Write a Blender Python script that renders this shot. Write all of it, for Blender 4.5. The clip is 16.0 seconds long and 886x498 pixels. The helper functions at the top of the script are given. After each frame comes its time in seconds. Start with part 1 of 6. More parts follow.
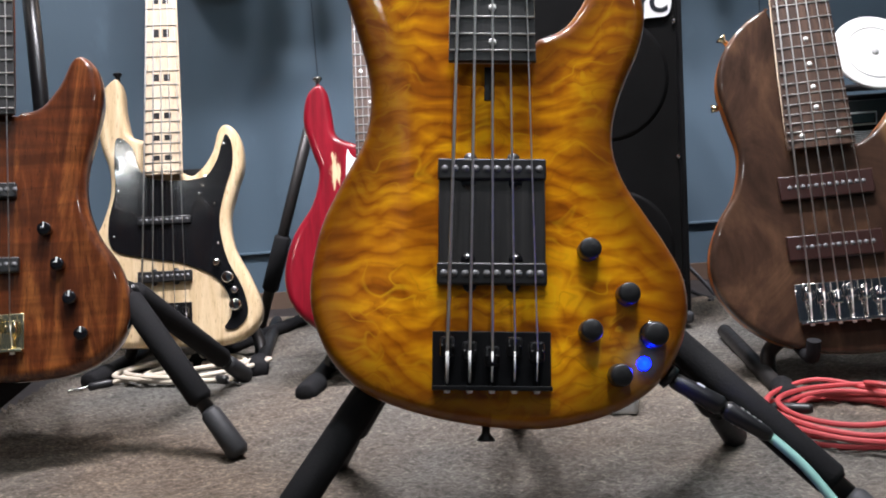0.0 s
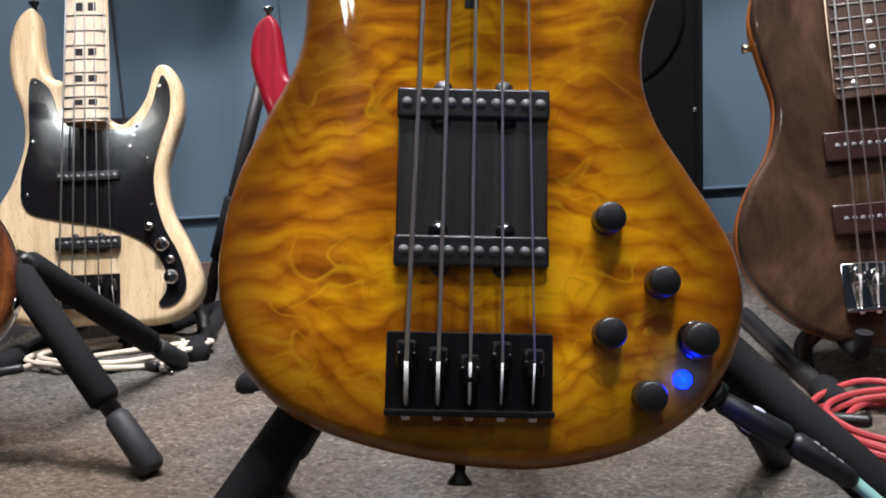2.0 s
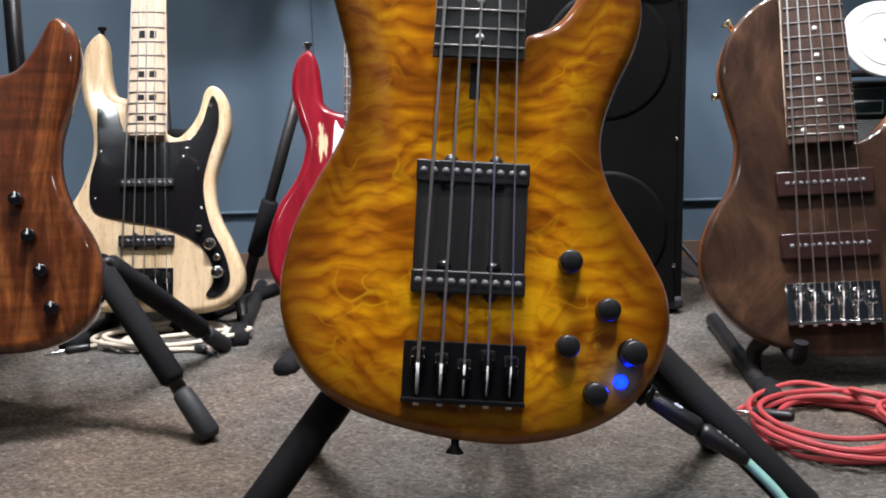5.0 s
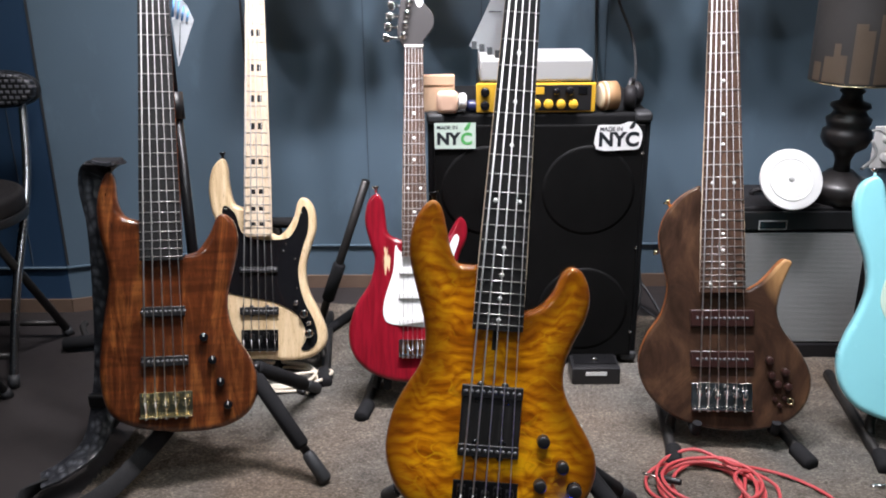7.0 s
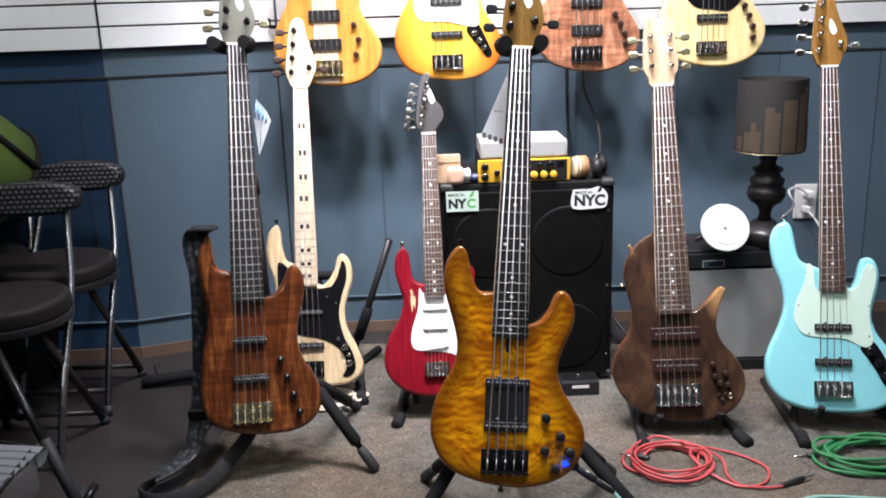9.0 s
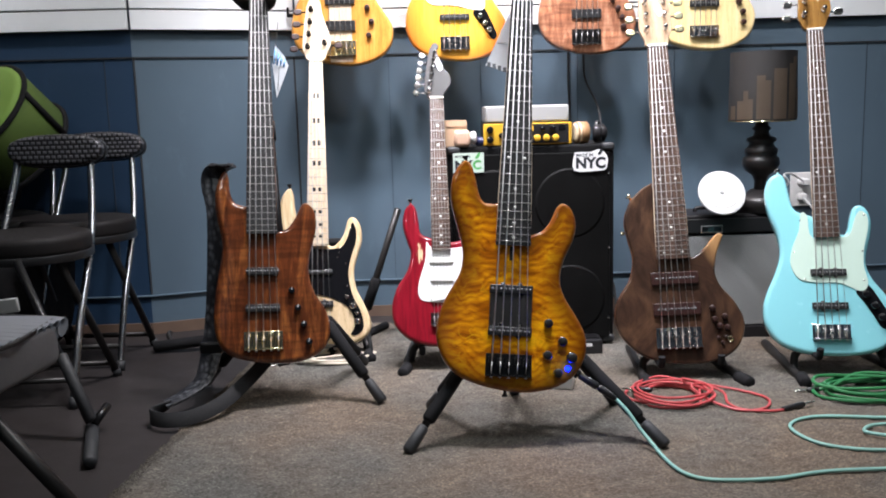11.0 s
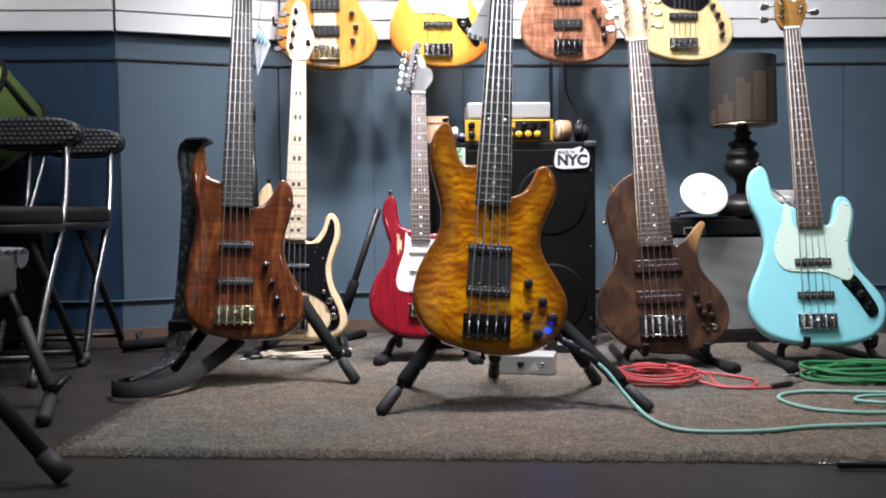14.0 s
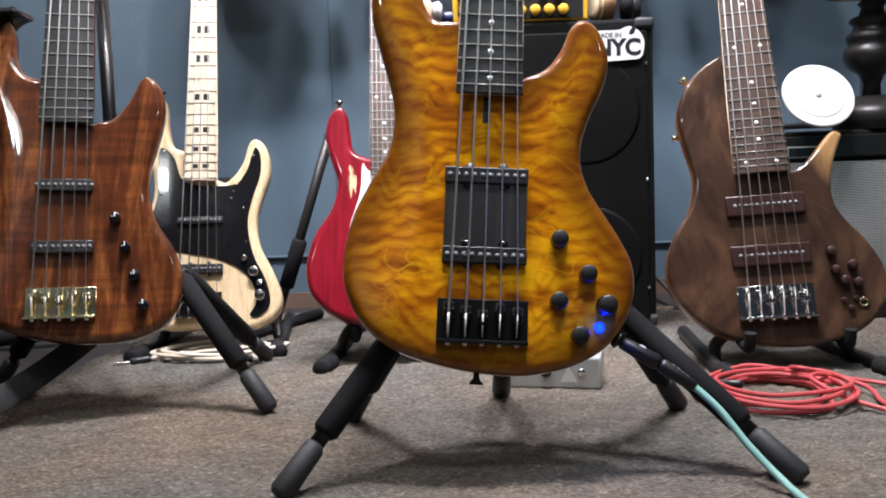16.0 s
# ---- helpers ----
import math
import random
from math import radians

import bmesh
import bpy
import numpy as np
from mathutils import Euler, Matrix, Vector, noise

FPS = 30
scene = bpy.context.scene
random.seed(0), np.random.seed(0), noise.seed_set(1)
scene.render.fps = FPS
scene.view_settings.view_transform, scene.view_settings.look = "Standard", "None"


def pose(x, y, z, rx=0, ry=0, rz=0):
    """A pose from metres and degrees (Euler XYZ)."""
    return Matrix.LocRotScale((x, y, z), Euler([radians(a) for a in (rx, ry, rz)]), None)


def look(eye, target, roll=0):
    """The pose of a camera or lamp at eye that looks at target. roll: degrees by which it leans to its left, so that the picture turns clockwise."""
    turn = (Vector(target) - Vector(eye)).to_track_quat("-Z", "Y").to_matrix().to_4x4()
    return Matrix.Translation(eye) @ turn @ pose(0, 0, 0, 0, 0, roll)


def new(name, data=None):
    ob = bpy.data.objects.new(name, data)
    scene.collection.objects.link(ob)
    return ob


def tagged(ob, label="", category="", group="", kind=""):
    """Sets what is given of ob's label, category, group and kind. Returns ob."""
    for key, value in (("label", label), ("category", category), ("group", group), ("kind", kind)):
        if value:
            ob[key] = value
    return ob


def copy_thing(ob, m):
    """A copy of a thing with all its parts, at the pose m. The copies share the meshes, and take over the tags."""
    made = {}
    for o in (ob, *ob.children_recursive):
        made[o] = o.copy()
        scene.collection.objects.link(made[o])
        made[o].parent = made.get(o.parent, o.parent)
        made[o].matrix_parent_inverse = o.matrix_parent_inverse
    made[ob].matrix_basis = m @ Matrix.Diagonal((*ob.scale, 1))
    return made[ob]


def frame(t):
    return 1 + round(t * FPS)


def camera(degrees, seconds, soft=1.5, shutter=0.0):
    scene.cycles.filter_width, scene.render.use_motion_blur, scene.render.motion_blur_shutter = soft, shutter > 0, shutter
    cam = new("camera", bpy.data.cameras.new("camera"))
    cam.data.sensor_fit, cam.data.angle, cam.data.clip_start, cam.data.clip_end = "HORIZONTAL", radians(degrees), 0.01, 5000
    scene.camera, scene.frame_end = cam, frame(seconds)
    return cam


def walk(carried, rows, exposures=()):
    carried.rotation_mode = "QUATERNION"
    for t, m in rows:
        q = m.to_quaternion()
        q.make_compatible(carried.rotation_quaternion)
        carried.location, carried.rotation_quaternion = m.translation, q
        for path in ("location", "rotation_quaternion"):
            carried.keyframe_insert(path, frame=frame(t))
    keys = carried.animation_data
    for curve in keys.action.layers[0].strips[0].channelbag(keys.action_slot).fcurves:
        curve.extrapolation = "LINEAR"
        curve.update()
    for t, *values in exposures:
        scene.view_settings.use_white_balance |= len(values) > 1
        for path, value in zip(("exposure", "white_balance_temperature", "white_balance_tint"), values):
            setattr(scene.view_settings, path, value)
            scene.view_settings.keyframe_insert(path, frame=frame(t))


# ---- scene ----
cam = camera(53.4, 16.0, 1.9)
PATH = [
    (0.0, pose(-0.0371, -0.7537, 0.3831, 82.68, 3.98, -0.50)),
    (0.5, pose(-0.0378, -0.7599, 0.3881, 83.32, 2.62, 0.14)),
    (1.0, pose(-0.0324, -0.7544, 0.3906, 83.12, 3.12, -0.08)),
    (1.5, pose(-0.0222, -0.6035, 0.3723, 83.17, 3.19, -0.21)),
    (2.0, pose(-0.0220, -0.5306, 0.3545, 80.36, 3.11, -1.42)),
    (2.5, pose(-0.0191, -0.4912, 0.3498, 79.97, 2.84, -2.40)),
    (3.0, pose(-0.0217, -0.4952, 0.3513, 80.38, 2.66, -1.30)),
    (3.5, pose(-0.0156, -0.4953, 0.3584, 81.85, 1.69, -0.95)),
    (4.0, pose(-0.0139, -0.5812, 0.3693, 82.37, 1.64, -0.31)),
    (4.2, pose(-0.0134, -0.5786, 0.3682, 81.81, 1.95, -0.44)),
    (6.3, pose(-0.0359, -1.0546, 0.8112, 70.82, 0.36, -0.05)),
    (6.5, pose(-0.0534, -1.0721, 0.8977, 69.26, -0.37, -1.22)),
    (7.0, pose(-0.0470, -1.1886, 1.0319, 70.14, 0.53, 0.62)),
    (7.5, pose(-0.0406, -1.3464, 1.1055, 71.26, 2.61, 0.11)),
    (8.0, pose(-0.1225, -1.5022, 1.1432, 73.18, 1.87, -1.47)),
    (8.5, pose(-0.1832, -1.6357, 1.1978, 75.02, 0.78, -3.72)),
    (9.0, pose(-0.1518, -1.7248, 1.1399, 74.65, 1.80, -1.54)),
    (9.5, pose(-0.0947, -1.8270, 1.1229, 75.14, 1.54, 2.34)),
    (10.0, pose(-0.1454, -1.8970, 1.0447, 75.22, 0.61, 0.88)),
    (10.2, pose(-0.1665, -1.9062, 0.9926, 75.73, 1.84, -0.83)),
    (12.3, pose(-0.1526, -1.8706, 0.4590, 88.59, 0.91, -1.50)),
    (12.5, pose(-0.1481, -1.8658, 0.4486, 88.59, 0.55, -1.18)),
    (13.0, pose(-0.1536, -1.8728, 0.4277, 88.49, 0.77, -1.64)),
    (13.5, pose(-0.1448, -1.7810, 0.4409, 88.16, 0.18, -1.25)),
    (14.0, pose(-0.1543, -1.8858, 0.4400, 87.37, 0.66, -1.87)),
    (14.5, pose(-0.1269, -1.6133, 0.4107, 87.26, 0.62, -1.65)),
    (15.0, pose(-0.1077, -1.4426, 0.3964, 86.78, 2.84, -2.41)),
    (15.5, pose(-0.0742, -1.1817, 0.3834, 87.59, 2.66, -1.64)),
    (16.0, pose(-0.0543, -0.9889, 0.3667, 84.44, 2.12, -0.86)),
]
walk(cam, PATH, [(0.0, -0.14), (1.0, -0.14), (2.5, -0.22), (4.0, -0.12), (6.5, -0.34), (7.5, -0.27), (8.5, -0.12), (10.0, -0.15), (12.5, -0.05), (14.5, -0.14), (16.0, 0.0)])

# ---- world and light ----
world = bpy.data.worlds.new("world")
scene.world = world
world.use_nodes = True
world.node_tree.nodes["Background"].inputs[0].default_value = (0.75, 0.85, 1.0, 1)
world.node_tree.nodes["Background"].inputs[1].default_value = 0.02


def disc_lamp(eye, target, watts, size, spread, colour):
    data = bpy.data.lights.new("ceiling_lamp_light", "AREA")
    data.shape, data.size, data.energy, data.color, data.spread = "DISK", size, watts, colour, radians(spread)
    new("ceiling_lamp_light", data).matrix_world = look(eye, target)


# x, y, watts, the point that the lamp is turned to, its spread in degrees
# all out of view; (-1.55, 0.4) is added to brighten the bay slats
LAMPS = [(-0.34, 0.3, 13.5, (-0.16, 0.85, 0.35), 80), (0.06, 0.3, 14, (0.06, 0.85, 0.35), 80), (0.52, 0.3, 12.5, (0.42, 0.85, 0.35), 80), (1.2, 0.3, 4.5, (1.2, 1.25, 1.0), 95),
         (-0.8, -0.05, 6, (0.0, 1.3, 0.5), 60), (0.3, -0.75, 10, (0.15, 0.15, 0.2), 130), (-1.55, 0.4, 5.0, (-1.75, 1.15, 1.65), 64), (-1.4, -2.4, 1.3, (-0.7, -0.2, 0.3), 110), (-1.12, -2.4, 1.3, (-0.7, -0.2, 0.3), 110), (1.6, -1.9, 2, (0.9, 0.2, 0.2), 120)]
for lx, ly, lw, aim, wide in LAMPS:
    disc_lamp((lx, ly, 2.535), aim, lw, 0.18, wide, (0.95, 0.92, 1.0) if ly > -0.5 else (0.79, 0.91, 1.0))

# ---- materials ----


class Mat:
    """A node material around one Principled shader."""

    def __init__(self, name, colour=(0.5, 0.5, 0.5), rough=0.5, metal=0.0, coat=0.0, spec=0.5):
        self.m = bpy.data.materials.new(name)
        self.m.use_nodes = True
        self.t = self.m.node_tree
        self.b = self.t.nodes["Principled BSDF"]
        self.b.inputs["Base Color"].default_value = (*colour, 1)
        self.b.inputs["Roughness"].default_value = rough
        self.b.inputs["Metallic"].default_value = metal
        self.b.inputs["Coat Weight"].default_value = coat
        self.b.inputs["Coat Roughness"].default_value = 0.03
        self.b.inputs["Specular IOR Level"].default_value = spec
        self._c = None

    def node(self, kind, **values):
        n = self.t.nodes.new(kind)
        for k, v in values.items():
            n.inputs[k].default_value = v
        return n

    def link(self, a, b):
        self.t.links.new(a, b)

    def coords(self, scale=(1, 1, 1), rot=(0, 0, 0)):
        if self._c is None:
            self._c = self.node("ShaderNodeTexCoord")
        mp = self.node("ShaderNodeMapping")
        mp.inputs["Scale"].default_value = scale
        mp.inputs["Rotation"].default_value = rot
        self.link(self._c.outputs["Object"], mp.inputs["Vector"])
        return mp.outputs[0]

    def noise(self, scale, detail=4.0, rough=0.55, stretch=(1, 1, 1), distort=0.0, vec=None):
        n = self.node("ShaderNodeTexNoise", Scale=scale, Detail=detail, Roughness=rough, Distortion=distort)
        self.link(vec if vec is not None else self.coords(stretch), n.inputs["Vector"])
        return n.outputs["Fac"]

    def ramp(self, fac, stops):
        r = self.t.nodes.new("ShaderNodeValToRGB")
        while len(r.color_ramp.elements) < len(stops):
            r.color_ramp.elements.new(0.5)
        for e, (p, c) in zip(r.color_ramp.elements, stops):
            e.position, e.color = p, (*c, 1)
        self.link(fac, r.inputs[0])
        return r.outputs[0]

    def mix(self, fac, a, b, mode="MIX"):
        n = self.t.nodes.new("ShaderNodeMix")
        n.data_type, n.blend_type = "RGBA", mode
        for s, v in ((0, fac), (6, a), (7, b)):
            if isinstance(v, (int, float)):
                n.inputs[s].default_value = v
            elif isinstance(v, tuple):
                n.inputs[s].default_value = (*v, 1)
            else:
                self.link(v, n.inputs[s])
        return n.outputs[2]

    def math(self, op, a, b=0.0):
        n = self.t.nodes.new("ShaderNodeMath")
        n.operation = op
        for s, v in ((0, a), (1, b)):
            if isinstance(v, (int, float)):
                n.inputs[s].default_value = v
            else:
                self.link(v, n.inputs[s])
        return n.outputs[0]

    def colour(self, out):
        self.link(out, self.b.inputs["Base Color"])
        return self

    def rough(self, fac, lo, hi):
        n = self.t.nodes.new("ShaderNodeMapRange")
        n.inputs[3].default_value, n.inputs[4].default_value = lo, hi
        self.link(fac, n.inputs[0])
        self.link(n.outputs[0], self.b.inputs["Roughness"])
        return self

    def bump(self, fac, strength=0.2, distance=0.002):
        n = self.node("ShaderNodeBump", Strength=strength, Distance=distance)
        self.link(fac, n.inputs["Height"])
        self.link(n.outputs[0], self.b.inputs["Normal"])
        return self


def plain(name, colour, rough=0.5, metal=0.0, coat=0.0, grain=120, vary=0.25, relief=0.05):
    m = Mat(name, colour, rough, metal, coat)
    dark = tuple(c * (1 - vary) for c in colour)
    light = tuple(min(1, c * (1 + vary)) for c in colour)
    big = m.noise(9, 3)
    m.colour(m.mix(big, dark, light))
    fine = m.noise(grain, 3)
    m.rough(fine, max(0.02, rough * 0.8), min(1, rough * 1.25))
    if relief:
        m.bump(fine, relief, 0.001)
    return m.m


def wood(name, dark, mid, light, stretch=(14, 1.4, 14), gloss=0.3, coat=0.0, curl=0.0, warp=0.6, size=5.0):
    """Straight-grained wood along local y, with cross figure where curl is given."""
    m = Mat(name, mid, gloss, 0, coat, 0.15 if coat else 0.5)
    v = m.coords(stretch)
    g = m.noise(size, 6, 0.62, vec=v, distort=warp)
    col = m.ramp(g, [(0.28, dark), (0.5, mid), (0.72, light)])
    pores = m.noise(60, 3, 0.7, stretch=(9, 0.7, 9))
    col = m.mix(m.ramp(pores, [(0.3, (1, 1, 1)), (0.42, (0, 0, 0))]), col, tuple(c * 0.55 for c in dark))
    if curl:
        w = m.noise(1.0, 3, 0.5, stretch=(5, 46, 5), distort=1.1)
        col = m.mix(curl, col, m.ramp(w, [(0.36, (0.14, 0.1, 0.08)), (0.5, (0.5, 0.5, 0.5)), (0.64, (0.95, 0.85, 0.75))]), "OVERLAY")
    m.colour(col)
    if not coat:
        m.bump(pores, 0.12, 0.0006)
    return m.m


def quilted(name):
    """Amber-stained quilted maple under thick gloss: book-matched lobes of figure with fine curling lines, browner
    toward the rim. The ripples' shading is put into the colour.
    """
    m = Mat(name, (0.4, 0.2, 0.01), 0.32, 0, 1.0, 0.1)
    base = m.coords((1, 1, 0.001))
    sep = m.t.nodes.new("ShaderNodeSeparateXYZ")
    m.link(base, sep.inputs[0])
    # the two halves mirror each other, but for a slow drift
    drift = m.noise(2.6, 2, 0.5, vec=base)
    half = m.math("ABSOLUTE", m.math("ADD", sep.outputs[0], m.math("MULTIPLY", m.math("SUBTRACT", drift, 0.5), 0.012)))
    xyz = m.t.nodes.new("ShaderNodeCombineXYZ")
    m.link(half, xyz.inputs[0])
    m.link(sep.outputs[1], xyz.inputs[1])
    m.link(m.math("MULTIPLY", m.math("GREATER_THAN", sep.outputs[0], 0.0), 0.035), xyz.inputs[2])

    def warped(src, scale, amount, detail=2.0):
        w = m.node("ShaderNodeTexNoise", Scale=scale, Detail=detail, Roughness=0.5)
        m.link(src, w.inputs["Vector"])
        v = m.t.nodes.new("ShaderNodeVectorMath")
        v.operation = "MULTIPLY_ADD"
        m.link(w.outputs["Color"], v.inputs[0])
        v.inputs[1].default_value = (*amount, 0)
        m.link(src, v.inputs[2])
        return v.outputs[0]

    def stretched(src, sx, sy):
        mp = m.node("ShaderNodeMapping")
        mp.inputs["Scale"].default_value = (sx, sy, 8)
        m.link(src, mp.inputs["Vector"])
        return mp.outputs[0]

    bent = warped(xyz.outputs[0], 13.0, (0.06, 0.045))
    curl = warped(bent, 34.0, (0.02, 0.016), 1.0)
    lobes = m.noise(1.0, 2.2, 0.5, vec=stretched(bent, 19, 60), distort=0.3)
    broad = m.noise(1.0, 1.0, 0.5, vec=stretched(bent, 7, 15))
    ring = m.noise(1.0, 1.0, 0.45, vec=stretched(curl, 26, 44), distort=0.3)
    # rows of ripples, each pillow-shaded in the colour: bright swell, dark lower edge
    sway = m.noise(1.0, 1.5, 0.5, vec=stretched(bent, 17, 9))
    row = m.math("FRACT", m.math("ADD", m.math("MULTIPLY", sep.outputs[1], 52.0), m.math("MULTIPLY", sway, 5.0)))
    ripple_shade = m.ramp(row, [(0.0, (0.1, 0.1, 0.1)), (0.12, (0.55, 0.55, 0.55)), (0.45, (0.9, 0.9, 0.9)), (0.8, (0.45, 0.45, 0.45)), (1.0, (0.1, 0.1, 0.1))])
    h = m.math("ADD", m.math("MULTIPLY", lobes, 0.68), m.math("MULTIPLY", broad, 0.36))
    h = m.math("ADD", h, m.math("MULTIPLY", m.math("SUBTRACT", ripple_shade, 0.45), 0.185))
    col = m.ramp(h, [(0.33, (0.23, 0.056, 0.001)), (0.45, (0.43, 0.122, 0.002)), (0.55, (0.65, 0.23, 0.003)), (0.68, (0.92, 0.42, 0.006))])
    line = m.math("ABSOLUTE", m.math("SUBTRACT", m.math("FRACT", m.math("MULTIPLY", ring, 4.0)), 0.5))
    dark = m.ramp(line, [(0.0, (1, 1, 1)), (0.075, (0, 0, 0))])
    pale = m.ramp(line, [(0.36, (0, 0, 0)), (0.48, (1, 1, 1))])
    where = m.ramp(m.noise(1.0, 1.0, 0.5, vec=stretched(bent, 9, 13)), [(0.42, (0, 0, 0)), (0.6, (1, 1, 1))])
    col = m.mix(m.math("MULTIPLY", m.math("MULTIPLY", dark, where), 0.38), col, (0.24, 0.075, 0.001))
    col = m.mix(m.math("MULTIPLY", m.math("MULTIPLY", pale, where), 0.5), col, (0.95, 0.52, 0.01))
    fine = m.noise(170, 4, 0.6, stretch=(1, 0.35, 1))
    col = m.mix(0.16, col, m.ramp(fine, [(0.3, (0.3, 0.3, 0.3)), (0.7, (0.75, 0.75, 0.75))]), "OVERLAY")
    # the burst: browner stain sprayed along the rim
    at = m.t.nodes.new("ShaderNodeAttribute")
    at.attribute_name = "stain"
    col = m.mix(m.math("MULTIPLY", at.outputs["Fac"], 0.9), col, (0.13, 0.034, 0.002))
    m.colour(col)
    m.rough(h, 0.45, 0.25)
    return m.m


def burl(name):
    m = Mat(name, (0.08, 0.04, 0.02), 0.38, 0, 0.8, 0.1)
    a = m.noise(7, 7, 0.62, stretch=(1.2, 0.8, 1), distort=1.6)
    col = m.ramp(a, [(0.3, (0.014, 0.008, 0.0055)), (0.48, (0.042, 0.022, 0.014)), (0.62, (0.082, 0.043, 0.024)), (0.8, (0.165, 0.09, 0.046))])
    f = m.noise(90, 5, 0.7, stretch=(1, 0.25, 1))
    # pale sapwood at the pointed horn
    off = m.node("ShaderNodeMapping")
    off.inputs["Location"].default_value = (-0.132 * 22, -0.24 * 14, 0)
    off.inputs["Scale"].default_value = (22, 14, 0)
    m.link(m._c.outputs["Object"], off.inputs["Vector"])
    ln = m.t.nodes.new("ShaderNodeVectorMath")
    ln.operation = "LENGTH"
    m.link(off.outputs[0], ln.inputs[0])
    sap = m.ramp(m.math("ADD", m.math("MULTIPLY", ln.outputs["Value"], 0.6), m.math("MULTIPLY", a, 0.4)), [(0.45, (1, 1, 1)), (0.95, (0, 0, 0))])
    col = m.mix(sap, col, (0.36, 0.2, 0.085))
    m.colour(m.mix(0.3, col, m.ramp(f, [(0.3, (0.2, 0.2, 0.2)), (0.7, (0.75, 0.75, 0.75))]), "OVERLAY"))
    m.bump(f, 0.05, 0.0005)
    return m.m


def flamed_burst(name):
    m = Mat(name, (0.7, 0.35, 0.04), 0.3, 0, 1.0)
    w = m.noise(1.0, 2, 0.5, stretch=(60, 5, 1), distort=0.8)
    col = m.ramp(w, [(0.3, (0.72, 0.38, 0.03)), (0.7, (0.88, 0.55, 0.08))])
    off = m.node("ShaderNodeMapping")
    off.inputs["Location"].default_value = (0, -0.5, 0)
    off.inputs["Scale"].default_value = (5.6, 4.2, 0)
    m.link(m._c.outputs["Object"], off.inputs["Vector"])
    ln = m.t.nodes.new("ShaderNodeVectorMath")
    ln.operation = "LENGTH"
    m.link(off.outputs[0], ln.inputs[0])
    m.colour(m.mix(m.ramp(ln.outputs["Value"], [(0.5, (0, 0, 0)), (1.0, (1, 1, 1))]), col, (0.42, 0.11, 0.012)))
    return m.m


def worn_red(name):
    """Thin red stain, rubbed back to pale wood in one long patch of the forearm edge."""
    m = Mat(name, (0.4, 0.01, 0.015), 0.3, 0, 0.7, 0.15)
    g = m.noise(6, 5, 0.6, stretch=(12, 1.2, 12))
    red = m.ramp(g, [(0.3, (0.11, 0.003, 0.007)), (0.6, (0.21, 0.006, 0.016)), (0.8, (0.29, 0.016, 0.026))])
    off = m.node("ShaderNodeMapping")
    off.inputs["Location"].default_value = (0.064 * 62, -0.187 * 19, 0)
    off.inputs["Scale"].default_value = (62, 19, 0)
    m.link(m._c.outputs["Object"], off.inputs["Vector"])
    ln = m.t.nodes.new("ShaderNodeVectorMath")
    ln.operation = "LENGTH"
    m.link(off.outputs[0], ln.inputs[0])
    rag = m.math("ADD", ln.outputs["Value"], m.math("MULTIPLY", m.noise(40, 5, 0.7, stretch=(3, 0.3, 1)), 3.0))
    sc = m.math("MULTIPLY", rag, 0.33)
    mask = m.ramp(sc, [(0.6, (1, 1, 1)), (0.65, (0, 0, 0))])
    m.colour(m.mix(mask, red, (0.62, 0.45, 0.27)))
    return m.m


def rug_material(name):
    m = Mat(name, (0.3, 0.26, 0.2), 0.95)
    a = m.noise(300, 3, 0.7, stretch=(0.45, 1.0, 1))
    b = m.noise(34, 4, 0.65, stretch=(0.6, 1, 1))
    c = m.noise(2.2, 3, 0.5)
    col = m.ramp(a, [(0.28, (0.037, 0.0355, 0.031)), (0.46, (0.084, 0.08, 0.071)), (0.58, (0.131, 0.124, 0.111)), (0.76, (0.285, 0.27, 0.245))])
    col = m.mix(0.5, col, m.ramp(b, [(0.3, (0.27, 0.24, 0.22)), (0.7, (0.75, 0.72, 0.68))]), "OVERLAY")
    col = m.mix(0.7, col, m.ramp(c, [(0.36, (0.42, 0.45, 0.47)), (0.64, (0.66, 0.51, 0.4))]), "OVERLAY")
    m.colour(col)
    m.bump(a, 0.8, 0.006)
    return m.m


def wall_paint(name, colour):
    m = Mat(name, colour, 0.42)
    a = m.noise(1.4, 4)
    col = m.mix(a, tuple(c * 0.8 for c in colour), tuple(c * 1.2 for c in colour))
    scuff = m.noise(11, 6, 0.7, stretch=(1, 1, 0.4))
    col = m.mix(m.math("MULTIPLY", m.ramp(scuff, [(0.58, (0, 0, 0)), (0.75, (1, 1, 1))]), 0.22), col, tuple(min(1, c * 1.9) for c in colour))
    m.colour(col)
    m.rough(scuff, 0.34, 0.6)
    m.bump(m.noise(240, 3), 0.06, 0.001)
    return m.m


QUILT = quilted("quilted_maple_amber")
KOA = wood("koa_gloss", (0.03, 0.008, 0.003), (0.092, 0.025, 0.008), (0.27, 0.095, 0.025), (8, 1.0, 8), 0.3, 1.0, 0.38, 1.6, 4.0)
ASH = wood("natural_ash", (0.42, 0.29, 0.15), (0.6, 0.45, 0.27), (0.72, 0.58, 0.38), (10, 1.1, 10), 0.35, 0.5, 0, 0.8)
MAPLE = wood("pale_maple", (0.6, 0.45, 0.3), (0.72, 0.58, 0.42), (0.8, 0.68, 0.52), (12, 1, 12), 0.35, 0.4)
HONEY = wood("honey_alder", (0.4, 0.16, 0.03), (0.58, 0.26, 0.05), (0.7, 0.36, 0.09), (10, 1.0, 10), 0.3, 0.9)
AMBERHEAD = wood("amber_maple", (0.13, 0.06, 0.012), (0.22, 0.11, 0.025), (0.32, 0.17, 0.045), (10, 1.0, 10), 0.3, 0.8)
